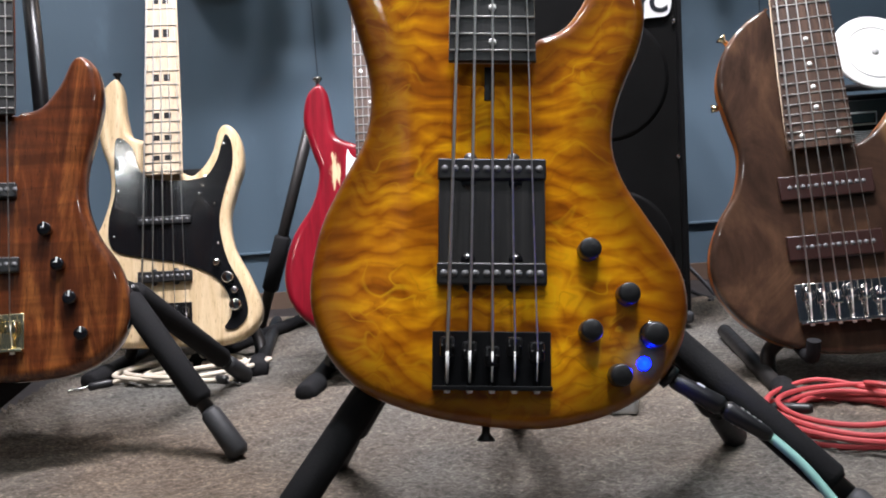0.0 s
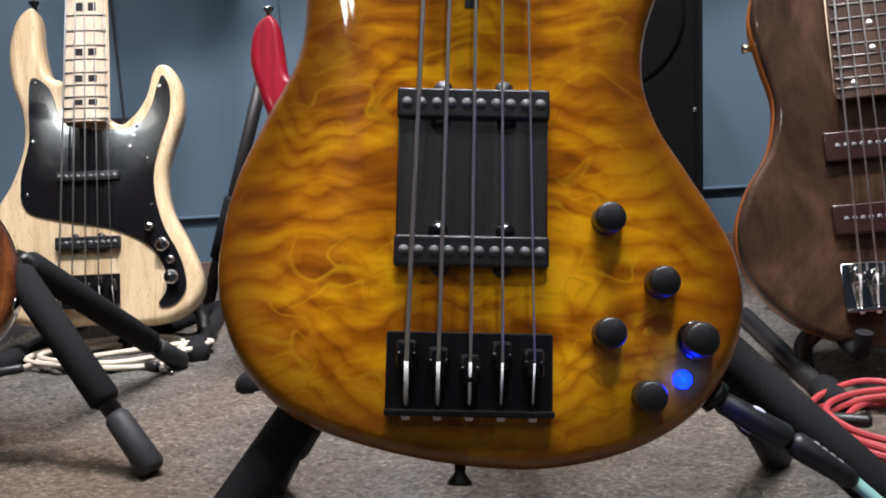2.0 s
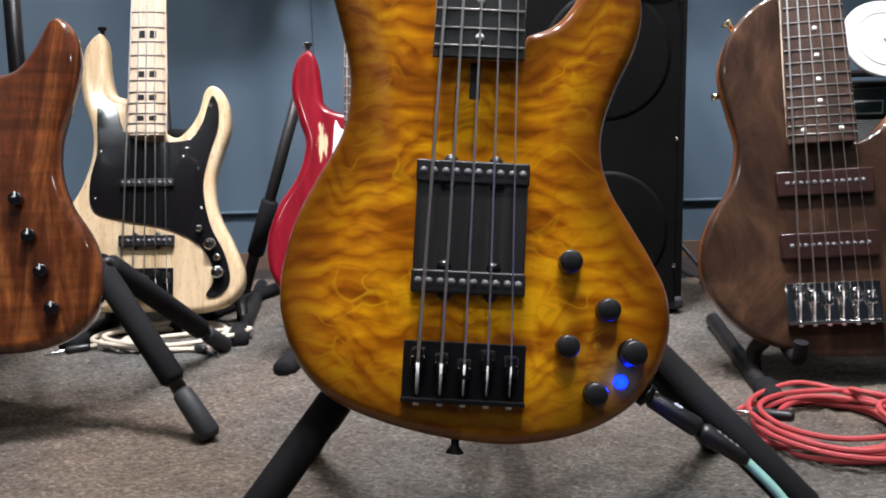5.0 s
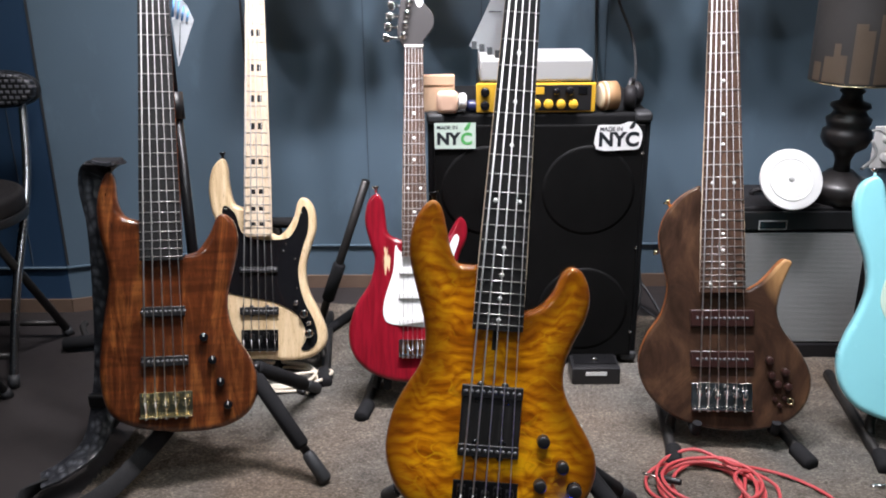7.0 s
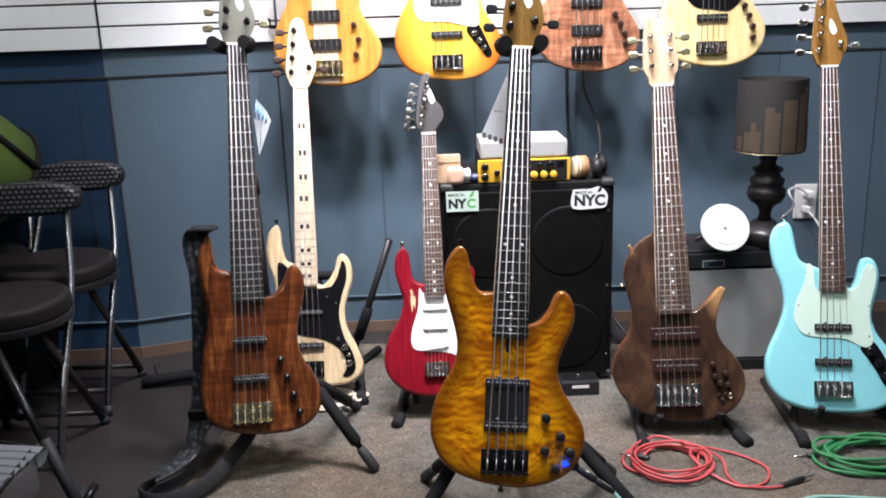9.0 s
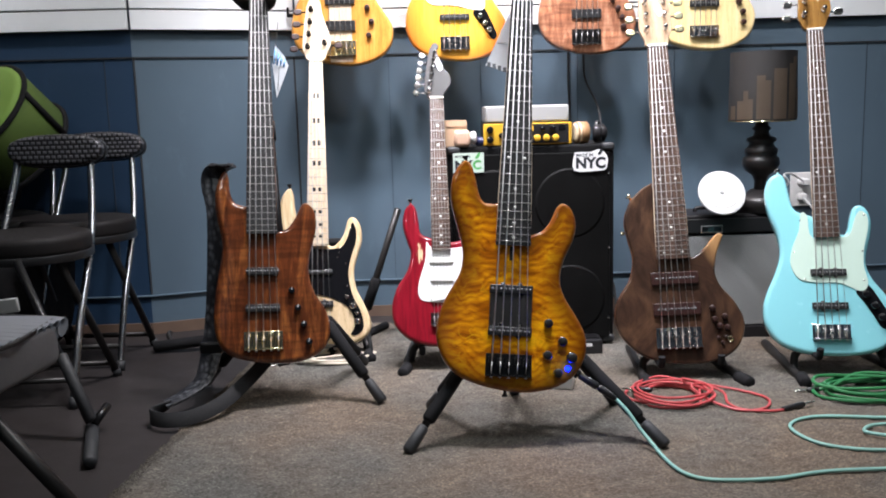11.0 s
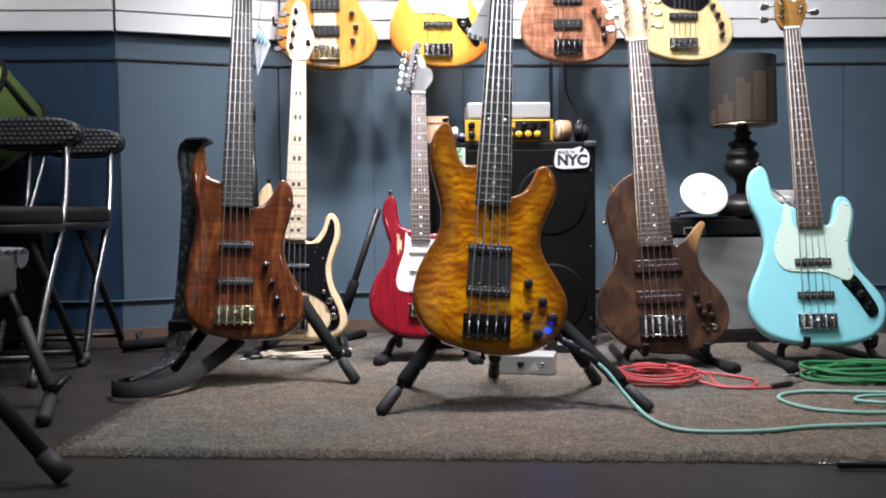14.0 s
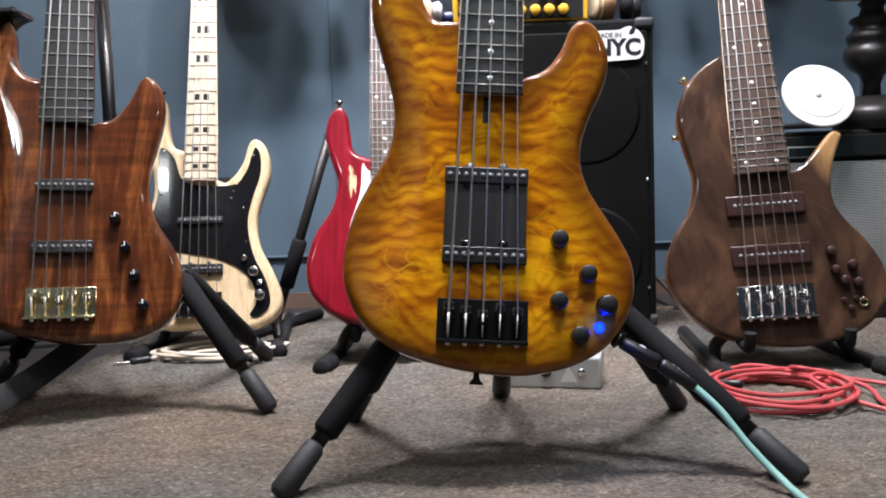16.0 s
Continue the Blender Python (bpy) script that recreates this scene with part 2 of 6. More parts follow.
BROWNHEAD = wood("olive_brown_maple", (0.09, 0.045, 0.01), (0.16, 0.085, 0.02), (0.24, 0.14, 0.035), (10, 1.0, 10), 0.3, 0.8)
WALNUT = wood("figured_walnut", (0.12, 0.042, 0.022), (0.29, 0.125, 0.07), (0.5, 0.26, 0.16), (7, 1.2, 7), 0.35, 0.8, 0.4, 1.6, 3.5)
MAHOG = wood("orange_mahogany", (0.2, 0.055, 0.015), (0.34, 0.11, 0.025), (0.46, 0.18, 0.05), (12, 1.0, 12), 0.3, 0.8)
BURL = burl("dark_burl_walnut")
ROSE = wood("rosewood", (0.028, 0.014, 0.009), (0.06, 0.03, 0.018), (0.12, 0.065, 0.04), (20, 1.5, 20), 0.45)
EBONY = wood("ebony", (0.006, 0.006, 0.006), (0.013, 0.012, 0.012), (0.028, 0.026, 0.025), (24, 1.2, 24), 0.45)
RED = worn_red("worn_red_stain")
BURST = flamed_burst("flamed_sunburst")
SEAFOAM = plain("seafoam_lacquer", (0.26, 0.64, 0.7), 0.25, 0, 1.0, 30, 0.03, 0)
CREAM = wood("cream_ash", (0.66, 0.47, 0.2), (0.76, 0.58, 0.28), (0.84, 0.68, 0.38), (10, 1, 10), 0.35, 0.7)
SAGE = plain("grey_green_lacquer", (0.13, 0.13, 0.105), 0.3, 0.0, 0.8, 60, 0.12, 0)
BLACKP = plain("black_plastic", (0.012, 0.012, 0.013), 0.38, 0, 0, 300, 0.2, 0.03)
BLACKG = plain("gloss_black_plastic", (0.006, 0.006, 0.007), 0.12, 0, 0.6, 80, 0.2, 0)
BLACKM = plain("black_metal", (0.01, 0.01, 0.011), 0.3, 0.4, 0, 200, 0.2, 0.02)
CHROME = plain("chrome", (0.78, 0.78, 0.77), 0.12, 1.0, 0, 150, 0.06, 0)
GOLD = plain("pale_gold", (0.82, 0.72, 0.46), 0.2, 1.0, 0, 150, 0.08, 0)
STEEL = plain("string_steel", (0.88, 0.87, 0.85), 0.5, 0.0, 0, 900, 0.1, 0.1)
DULLSTR = plain("dull_string_steel", (0.5, 0.49, 0.48), 0.5, 0.1, 0, 900, 0.1, 0.1)
NICKEL = plain("fret_nickel", (0.42, 0.41, 0.39), 0.38, 1.0, 0, 300, 0.1, 0)
POLE = plain("dull_pole_steel", (0.14, 0.14, 0.145), 0.6, 0.2, 0, 200, 0.2, 0)
BONE = plain("bone", (0.75, 0.7, 0.6), 0.4)
PEARL = plain("pearl_dot", (0.75, 0.75, 0.72), 0.25, 0, 0.3)
WHITEP = plain("white_plastic", (0.7, 0.7, 0.685), 0.3, 0, 0.2, 100, 0.04, 0)
MINT = plain("mint_plastic", (0.56, 0.72, 0.62), 0.3, 0, 0.3, 100, 0.04, 0)
BROWNP = plain("dark_brown_plastic", (0.03, 0.012, 0.01), 0.3, 0, 0.3)
FOAM = plain("black_foam", (0.014, 0.014, 0.015), 0.85, 0, 0, 420, 0.3, 0.4)
RUBBER = plain("black_rubber", (0.02, 0.021, 0.023), 0.6, 0, 0, 200, 0.3, 0.15)
TUBE = plain("dark_steel_tube", (0.03, 0.028, 0.027), 0.4, 0.5, 0, 90, 0.3, 0.05)
LEATHER = plain("black_vinyl", (0.016, 0.015, 0.016), 0.4, 0, 0.1, 160, 0.3, 0.35)
TOLEX = plain("black_carpet_cover", (0.0075, 0.0075, 0.008), 0.8, 0, 0, 500, 0.4, 0.7)
GRILLE = plain("black_steel_mesh", (0.006, 0.006, 0.006), 0.55, 0.3, 0, 700, 0.5, 0.6)
RUGM = rug_material("speckled_shag")
FLOORM = wall_paint("grey_painted_concrete", (0.031, 0.027, 0.0265))
BLUE = wall_paint("blue_grey_wall_paint", (0.085, 0.127, 0.165))
# the bay's bluer paint, with the shade at that end put into its colour
DEEPBLUE = wall_paint("deep_blue_shaded_wall_paint", (0.019, 0.046, 0.092))
SLATM = wall_paint("white_slat_laminate", (0.84, 0.86, 0.87))
GROOVE = plain("dark_groove", (0.02, 0.022, 0.025), 0.7)
JOINT = plain("shaded_panel_joint", (0.035, 0.05, 0.066), 0.7)
CEILM = wall_paint("dark_ceiling_paint", (0.11, 0.11, 0.115))
BROWNB = plain("brown_skirting", (0.13, 0.085, 0.06), 0.6)

for dull in (TOLEX, LEATHER, FOAM, GRILLE, FLOORM):
    dull.node_tree.nodes["Principled BSDF"].inputs["Specular IOR Level"].default_value = 0.12

# ---- mesh helpers ----
from mathutils.geometry import delaunay_2d_cdt


def part(name, bm, material, parent, label="", smooth=True):
    """One mesh object under a thing (or at top level with parent None)."""
    me = bpy.data.meshes.new(name)
    if smooth:
        flat = bm.faces.layers.int.get("flat")
        for f in bm.faces:
            f.smooth = not (flat and f[flat])
        for e in bm.edges:
            if len(e.link_faces) == 2 and e.calc_face_angle(0) > 0.7:
                e.smooth = False
    bm.to_mesh(me)
    bm.free()
    me.materials.append(material)
    ob = new(name, me)
    if parent is not None:
        ob.parent = parent
    if label:
        ob["label"] = label
    return ob


def thing(name, m, label, category, group="", kind=""):
    ob = new(name)
    ob.empty_display_size = 0.05
    ob.matrix_world = m
    return tagged(ob, label, category, group, kind)


def box(bm, c, s, bevel=0.0, m=None, seg=2):
    mat = Matrix.Translation(c) @ Matrix.Diagonal((*s, 1))
    if m is not None:
        mat = m @ mat
    flat = bm.faces.layers.int.get("flat") or bm.faces.layers.int.new("flat")
    r = bmesh.ops.create_cube(bm, size=1, matrix=mat)
    for f in {f for v in r["verts"] for f in v.link_faces}:
        f[flat] = 1
    if bevel:
        edges = list({e for v in r["verts"] for e in v.link_edges})
        out = bmesh.ops.bevel(bm, geom=edges, offset=bevel, segments=seg, profile=0.5, affect="EDGES")
        for f in out["faces"]:
            f[flat] = 0
    return bm


def B(c, s, bevel=0.0, m=None, seg=2):
    return box(bmesh.new(), c, s, bevel, m, seg)


def ring_stack(bm, profile, m, seg=20, cap=True):
    """A turned form: profile of (radius, z) about local z, at the pose m."""
    rows = []
    for r, z in profile:
        rows.append([bm.verts.new(m @ Vector((r * math.cos(2 * math.pi * i / seg), r * math.sin(2 * math.pi * i / seg), z))) for i in range(seg)])
    for a, b in zip(rows, rows[1:]):
        for i in range(seg):
            j = (i + 1) % seg
            bm.faces.new((a[i], a[j], b[j], b[i]))
    if cap:
        bm.faces.new(list(reversed(rows[0])))
        bm.faces.new(rows[-1])
    return bm


def turned(profile, m=Matrix.Identity(4), seg=20):
    return ring_stack(bmesh.new(), profile, m, seg)


def along(a, b):
    """The pose at a whose z points to b, and the distance."""
    a, b = Vector(a), Vector(b)
    d = b - a
    return Matrix.Translation(a) @ d.to_track_quat("Z", "Y").to_matrix().to_4x4(), d.length


def rod(a, b, r0, r1=None, seg=14, round_end=0.0, bm=None):
    m, n = along(a, b)
    r1 = r0 if r1 is None else r1
    e = round_end
    prof = [(r0, 0), (r1, n)] if not e else [(r0 * 0.7, 0), (r0, e), (r1, n - e), (r1 * 0.7, n)]
    return ring_stack(bm if bm is not None else bmesh.new(), prof, m, seg)


def smooth_path(pts, n=8, closed=False):
    pts = [Vector(p) for p in pts]
    out = []
    k = len(pts)
    for i in range(k if closed else k - 1):
        p0 = pts[(i - 1) % k] if closed or i > 0 else pts[0]
        p1, p2 = pts[i], pts[(i + 1) % k]
        p3 = pts[(i + 2) % k] if closed or i + 2 < k else pts[-1]
        for j in range(n):
            t = j / n
            out.append(0.5 * (2 * p1 + (p2 - p0) * t + (2 * p0 - 5 * p1 + 4 * p2 - p3) * t * t + (3 * p1 - p0 - 3 * p2 + p3) * t ** 3))
    if not closed:
        out.append(pts[-1])
    return out


def hose(pts, r, seg=8, n=8, bm=None):
    """A round cable or bent tube along a smooth path."""
    bm = bm if bm is not None else bmesh.new()
    p = smooth_path(pts, n)
    up = Vector((0.1, 0.2, 1)).normalized()
    rows = []
    for i, c in enumerate(p):
        d = (p[min(i + 1, len(p) - 1)] - p[max(i - 1, 0)]).normalized()
        s = d.cross(up)
        s = s.normalized() if s.length > 1e-4 else Vector((1, 0, 0))
        u = s.cross(d).normalized()
        up = u
        rows.append([bm.verts.new(c + r * (math.cos(2 * math.pi * k / seg) * s + math.sin(2 * math.pi * k / seg) * u)) for k in range(seg)])
    for a, b in zip(rows, rows[1:]):
        for k in range(seg):
            j = (k + 1) % seg
            bm.faces.new((a[k], b[k], b[j], a[j]))
    bm.faces.new(rows[0])
    bm.faces.new(list(reversed(rows[-1])))
    bmesh.ops.recalc_face_normals(bm, faces=bm.faces)
    return bm


def ribbon(pts, width, thick, wide_dirs, n=8):
    """A flat strap along a path; wide_dirs gives its width direction at each point."""
    bm = bmesh.new()
    p, w = smooth_path(pts, n), smooth_path(wide_dirs, n)
    rows = []
    for i, c in enumerate(p):
        d = (p[min(i + 1, len(p) - 1)] - p[max(i - 1, 0)]).normalized()
        s = (w[i] - d * w[i].dot(d)).normalized()
        u = s.cross(d).normalized()
        h, t = width / 2, thick / 2
        rows.append([bm.verts.new(c + s * a + u * b) for a, b in ((-h, -t), (-h * 0.9, -t * 1.5), (h * 0.9, -t * 1.5), (h, -t), (h, t), (h * 0.9, t * 1.5), (-h * 0.9, t * 1.5), (-h, t))])
    k = len(rows[0])
    for a, b in zip(rows, rows[1:]):
        for i in range(k):
            j = (i + 1) % k
            bm.faces.new((a[i], b[i], b[j], a[j]))
    bm.faces.new(rows[0])
    bm.faces.new(list(reversed(rows[-1])))
    bmesh.ops.recalc_face_normals(bm, faces=bm.faces)
    return bm


def slab(outline, z0, z1, edge=0.0, closed_n=5, steps=4, both=True, dip=None):
    """A plate with a smooth closed outline between z0 and z1, its rims rounded; dip(x, y) lowers the front, as a forearm contour does."""
    bm = bmesh.new()
    p = [Vector((q[0], q[1])) for q in smooth_path([(x, y, 0) for x, y in outline], closed_n, True)] if closed_n else [Vector(q) for q in outline]
    area = sum(a.x * b.y - b.x * a.y for a, b in zip(p, p[1:] + p[:1]))
    if area < 0:
        p.reverse()
    k = len(p)
    nor, wid = [], []
    for i in range(k):
        d = p[(i + 1) % k] - p[i - 1]
        nor.append(Vector((d.y, -d.x)).normalized())
    for i in range(k):
        # where the rim turns tightly the rounding shrinks with it
        s = min(3, k // 8) or 1
        a, c, e = p[i - s], p[i], p[(i + s) % k]
        turn = (c - a).angle(e - c, 0.0) if (c - a).length > 1e-6 and (e - c).length > 1e-6 else 0.0
        arc = ((c - a).length + (e - c).length) / 2
        wid.append(min(1.0, 0.55 * arc / max(turn, 1e-3) / max(edge, 1e-6)))
    wid = [min(wid[(i + j) % k] for j in range(-3, 4)) for i in range(k)]
    wid = [sum(wid[(i + j) % k] for j in range(-3, 4)) / 7 for i in range(k)]
    prof = []
    if edge:
        prof.append((edge * 1.25, z1))
        for s in range(steps + 1):
            a = math.pi / 2 * s / steps
            prof.append((edge * (1 - math.sin(a)), z1 - edge * (1 - math.cos(a))))
        if both:
            for s in range(steps + 1):
                a = math.pi / 2 * s / steps
                prof.append((edge * (1 - math.cos(a)), z0 + edge * (1 - math.sin(a))))
        else:
            prof.append((0, z0))
    else:
        prof = [(0, z1), (0, z0)]
    zm = (z0 + z1) / 2

    def low(x, y, z):
        return z - (dip(x, y) if dip and z > zm else 0.0)

    rows = []
    for ins, z in prof:
        row = []
        for i in range(k):
            q = p[i] - nor[i] * ins * (wid[i] if edge else 1.0)
            row.append(bm.verts.new((q.x, q.y, low(q.x, q.y, z))))
        rows.append(row)
    for a, b in zip(rows, rows[1:]):
        for i in range(k):
            j = (i + 1) % k
            bm.faces.new((a[i], b[i], b[j], a[j]))
    for row, flip in ((rows[0], False), (rows[-1], True)):
        ring = [v.co.xy for v in row]
        pts, polys = list(ring), [list(range(k))]
        if dip and not flip:
            x0, x1 = min(q.x for q in ring), max(q.x for q in ring)
            y0, y1 = min(q.y for q in ring), max(q.y for q in ring)
            nx, ny = int((x1 - x0) / 0.008), int((y1 - y0) / 0.008)
            pts += [Vector((x0 + (x1 - x0) * (i + 0.5) / nx, y0 + (y1 - y0) * (j + 0.5) / ny)) for i in range(nx) for j in range(ny)]
        out = delaunay_2d_cdt(pts, [], polys, 1, 1e-7)
        vmap = {}
        for n, (q, orig) in enumerate(zip(out[0], out[3])):
            if orig and min(orig) < k:
                vmap[n] = row[min(orig)]
        for f in out[2]:
            vs = []
            for n in f:
                if n not in vmap:
                    q = out[0][n]
                    vmap[n] = bm.verts.new((q.x, q.y, low(q.x, q.y, prof[0][1] if not flip else prof[-1][1])))
                vs.append(vmap[n])
            if len(set(vs)) == len(vs):
                try:
                    bm.faces.new(list(reversed(vs)) if flip else vs)
                except ValueError:
                    pass
    if dip:
        # how far the sprayed rim stain reaches in from the outline
        lay = bm.verts.layers.float.new("stain")
        for v in bm.verts:
            near = min((v.co.xy - q).length_squared for q in p) ** 0.5
            s = max(0.0, 1 - near / 0.066)
            v[lay] = s * s * (3 - 2 * s)
    bmesh.ops.recalc_face_normals(bm, faces=bm.faces)
    return bm


def words(name, text, size, m, material, parent, depth=0.0004, bold=0.0):
    """Raised lettering in the built-in font, as a mesh part."""
    cu = bpy.data.curves.new(name, "FONT")
    cu.body, cu.size, cu.extrude, cu.offset = text, size, depth, bold
    cu.align_x, cu.align_y = "CENTER", "CENTER"
    tmp = bpy.data.objects.new(name, cu)
    scene.collection.objects.link(tmp)
    me = bpy.data.meshes.new_from_object(tmp.evaluated_get(bpy.context.evaluated_depsgraph_get()))
    bpy.data.objects.remove(tmp)
    me.materials.clear()
    me.materials.append(material)
    ob = new(name, me)
    ob.parent = parent
    ob.matrix_basis = m
    return ob

# ---- the room ----


def struct(name, bm, material, label, smooth=False):
    ob = part(name, bm, material, None, smooth=smooth)
    return tagged(ob, label, name.split("_")[0], kind="structure")


WY, LY, LX, CX = 1.33, 1.15, -1.155, -0.632     # back wall, left wall, its corner, the second corner
H0, HS, CEIL = 0.0, 1.045, 2.6
struct("floor", B((0, -0.6, -0.05), (5.2, 4.6, 0.1)), FLOORM, "grey painted concrete floor, scuffed and dull")
struct("ceiling", B((0, -0.6, CEIL + 0.05), (5.2, 4.6, 0.1)), CEILM, "dark grey painted ceiling with round lamps")
wall_back = struct("wall_back", B(((CX + 2.5) / 2, WY + 0.06, CEIL / 2), (2.5 - CX, 0.12, CEIL)), BLUE, "blue-grey panelled wall below white slats")
ang = math.atan2(WY - LY, CX - LX)
alen = math.hypot(WY - LY, CX - LX)
MA = Matrix.Translation((LX, LY, 0)) @ Matrix.Rotation(ang, 4, "Z")     # x runs along the slanted wall
wall_slant = struct("wall_slant", B((alen / 2, 0.06, CEIL / 2), (alen, 0.12, CEIL), 0, MA), BLUE, "slanted blue-grey wall piece below white slats")
wall_left_bay = struct("wall_bay", B((LX - 0.72, LY + 0.06, CEIL / 2), (1.44, 0.12, CEIL)), DEEPBLUE, "deep blue wall below white slats, its paint darkened for shade")
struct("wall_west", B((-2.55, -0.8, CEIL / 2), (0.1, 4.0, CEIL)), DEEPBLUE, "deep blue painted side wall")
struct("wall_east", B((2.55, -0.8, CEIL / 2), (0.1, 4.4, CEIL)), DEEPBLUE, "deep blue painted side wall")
wall_south = struct("wall_south", B((0, -2.85, CEIL / 2), (5.2, 0.1, CEIL)), BLUE, "blue-grey wall behind the viewer, below added deep blue boards")
# unseen board, added for reflections in the gloss; dark to keep haze off
part("unseen_reflection_board", B((0, -2.79, (HS + CEIL) / 2), (5.0, 0.02, CEIL - HS - 0.01), 0.002), DEEPBLUE, wall_south, "unseen deep blue boards, added to set what the gloss reflects")

# thin dark joints of the panels, and the pale bead above the skirting
for nm, wl, mm, x0, x1 in (("b", wall_back, Matrix.Translation((0, WY, 0)), CX, 2.5), ("s", wall_slant, MA, 0.0, alen), ("l", wall_left_bay, Matrix.Translation((0, LY, 0)), -2.5, LX)):
    part("joint", B(((x0 + x1) / 2, -0.002, 0.957), (x1 - x0, 0.006, 0.005), 0, mm), GROOVE, wl)
    part("bead", B(((x0 + x1) / 2, -0.004, 0.137), (x1 - x0, 0.01, 0.006), 0.002, mm), BLUE, wl)
    part("skirting", B(((x0 + x1) / 2, -0.003, 0.02), (x1 - x0, 0.008, 0.04), 0, mm), BROWNB, wl, "brown skirting strip")
for x in (-0.30, 0.03, 0.38, 0.73, 1.08, 1.43):
    part("joint", B((x, WY - 0.001, 0.55), (0.0018, 0.004, 0.81)), JOINT, wall_back)
for x in (-1.25, -1.6, -1.95):
    part("joint", B((x, LY - 0.001, 0.55), (0.0018, 0.004, 0.81)), JOINT, wall_left_bay)
part("joint", B((alen * 0.0 + 0.004, -0.001, 0.55), (0.006, 0.006, 0.81), 0, MA), GROOVE, wall_slant)
part("joint", B((alen - 0.006, -0.001, 0.55), (0.006, 0.006, 0.81), 0, MA), GROOVE, wall_slant)

# slat boards, each a plank with a lip, over a dark recess
PITCH = 0.0695
for wl, mm, x0, x1 in ((wall_back, Matrix.Translation((0, WY, 0)), CX + 0.01, 2.49), (wall_slant, MA, 0.002, alen - 0.006), (wall_left_bay, Matrix.Translation((0, LY, 0)), -2.49, LX - 0.002)):
    part("slat_backing", B(((x0 + x1) / 2, -0.004, (HS + CEIL) / 2), (x1 - x0, 0.008, CEIL - HS), 0, mm), GROOVE, wl)
    src = part("slat", B((0, -0.016, 0), (x1 - x0, 0.02, PITCH - 0.006), 0.0012), SLATM, wl, "", False)
    src.matrix_basis = mm @ Matrix.Translation(((x0 + x1) / 2, 0, HS + PITCH / 2))
    for i in range(1, 22):
        s = new("slat", src.data)
        s.parent = wl
        s.matrix_basis = mm @ Matrix.Translation(((x0 + x1) / 2, 0, HS + PITCH * (i + 0.5)))

# ceiling lamps: rim and glowing disc
glow = Mat("lamp_glow", (1, 1, 1))
glow.b.inputs["Emission Color"].default_value = (1, 0.93, 0.84, 1)
glow.b.inputs["Emission Strength"].default_value = 12
for lx, ly, lw, aim, wide in LAMPS:
    cl = thing("ceiling_lamp", pose(lx, ly, CEIL), "round white ceiling lamp out of view, switched on", "lamp", "ceiling lamps")
    part("rim", turned([(0.2, 0), (0.2, -0.03), (0.19, -0.05), (0.18, -0.05), (0.18, -0.02)], seg=40), WHITEP, cl)
    part("diffuser", turned([(0.179, -0.03), (0.179, -0.025)], seg=40), glow.m, cl)

# the rug: a lumpy pile with a ragged border
rug_turn = Matrix.Translation((-0.815, -0.28, 0)) @ Matrix.Rotation(math.radians(-6.0), 4, "Z")
RW, RD = 2.75, 1.5
rng = random.Random(4)
bm = bmesh.new()
nx, ny = 340, 190
grid = []
for j in range(ny + 1):
    row = []
    for i in range(nx + 1):
        x, y = RW * i / nx, RD * j / ny
        rim = i in (0, nx) or j in (0, ny)
        z = 0.0 if rim else 0.009 + rng.uniform(-0.0028, 0.0028) + 0.002 * noise.noise((x * 9, y * 9, 0))
        jig = 0.006 if rim else 0.0022
        row.append(bm.verts.new(rug_turn @ Vector((x + rng.uniform(-jig, jig), y + rng.uniform(-jig, jig), z))))
    grid.append(row)
for j in range(ny):
    for i in range(nx):
        bm.faces.new((grid[j][i], grid[j][i + 1], grid[j + 1][i + 1], grid[j + 1][i]))
rug = part("rug", bm, RUGM, None)
tagged(rug, "speckled grey-beige shag rug with a ragged edge", "rug")
bm = bmesh.new()
for _ in range(5200):
    if rng.random() < 0.6:
        x, y, a = rng.uniform(0, RW), rng.uniform(-0.006, 0.03), -math.pi / 2 + rng.uniform(-0.9, 0.9)
    else:
        x, y, a = rng.uniform(-0.006, 0.03), rng.uniform(0, RD), math.pi + rng.uniform(-0.9, 0.9)
    ln, w = rng.uniform(0.008, 0.022), rng.uniform(0.0012, 0.0024)
    p = rug_turn @ Vector((x, y, 0.004))
    d = rug_turn.to_3x3() @ Vector((math.cos(a), math.sin(a), 0))
    s = Vector((-d.y, d.x, 0)) * w
    v = [bm.verts.new(q) for q in (p - s, p + s, p + d * ln * 0.6 + Vector((0, 0, rng.uniform(0.004, 0.011))), p + d * ln + Vector((0, 0, -0.002)))]
    bm.faces.new((v[0], v[1], v[2]))
    bm.faces.new((v[1], v[3], v[2]))
    bm.faces.new((v[0], v[2], v[3]))
tagged(part("rug_fringe", bm, RUGM, rug), "short ragged tufts along the border", kind="stuff")

# ---- guitars ----
# Local frame of every guitar: x across, y along the neck, z out of the face, origin at the bridge's upper edge.


def guitar_pose(o, n, up):
    n, up = Vector(n).normalized(), Vector(up)
    v = (up - n * up.dot(n)).normalized()
    u = v.cross(n)
    return Matrix((( u.x, v.x, n.x, o[0]), (u.y, v.y, n.y, o[1]), (u.z, v.z, n.z, o[2]), (0, 0, 0, 1)))


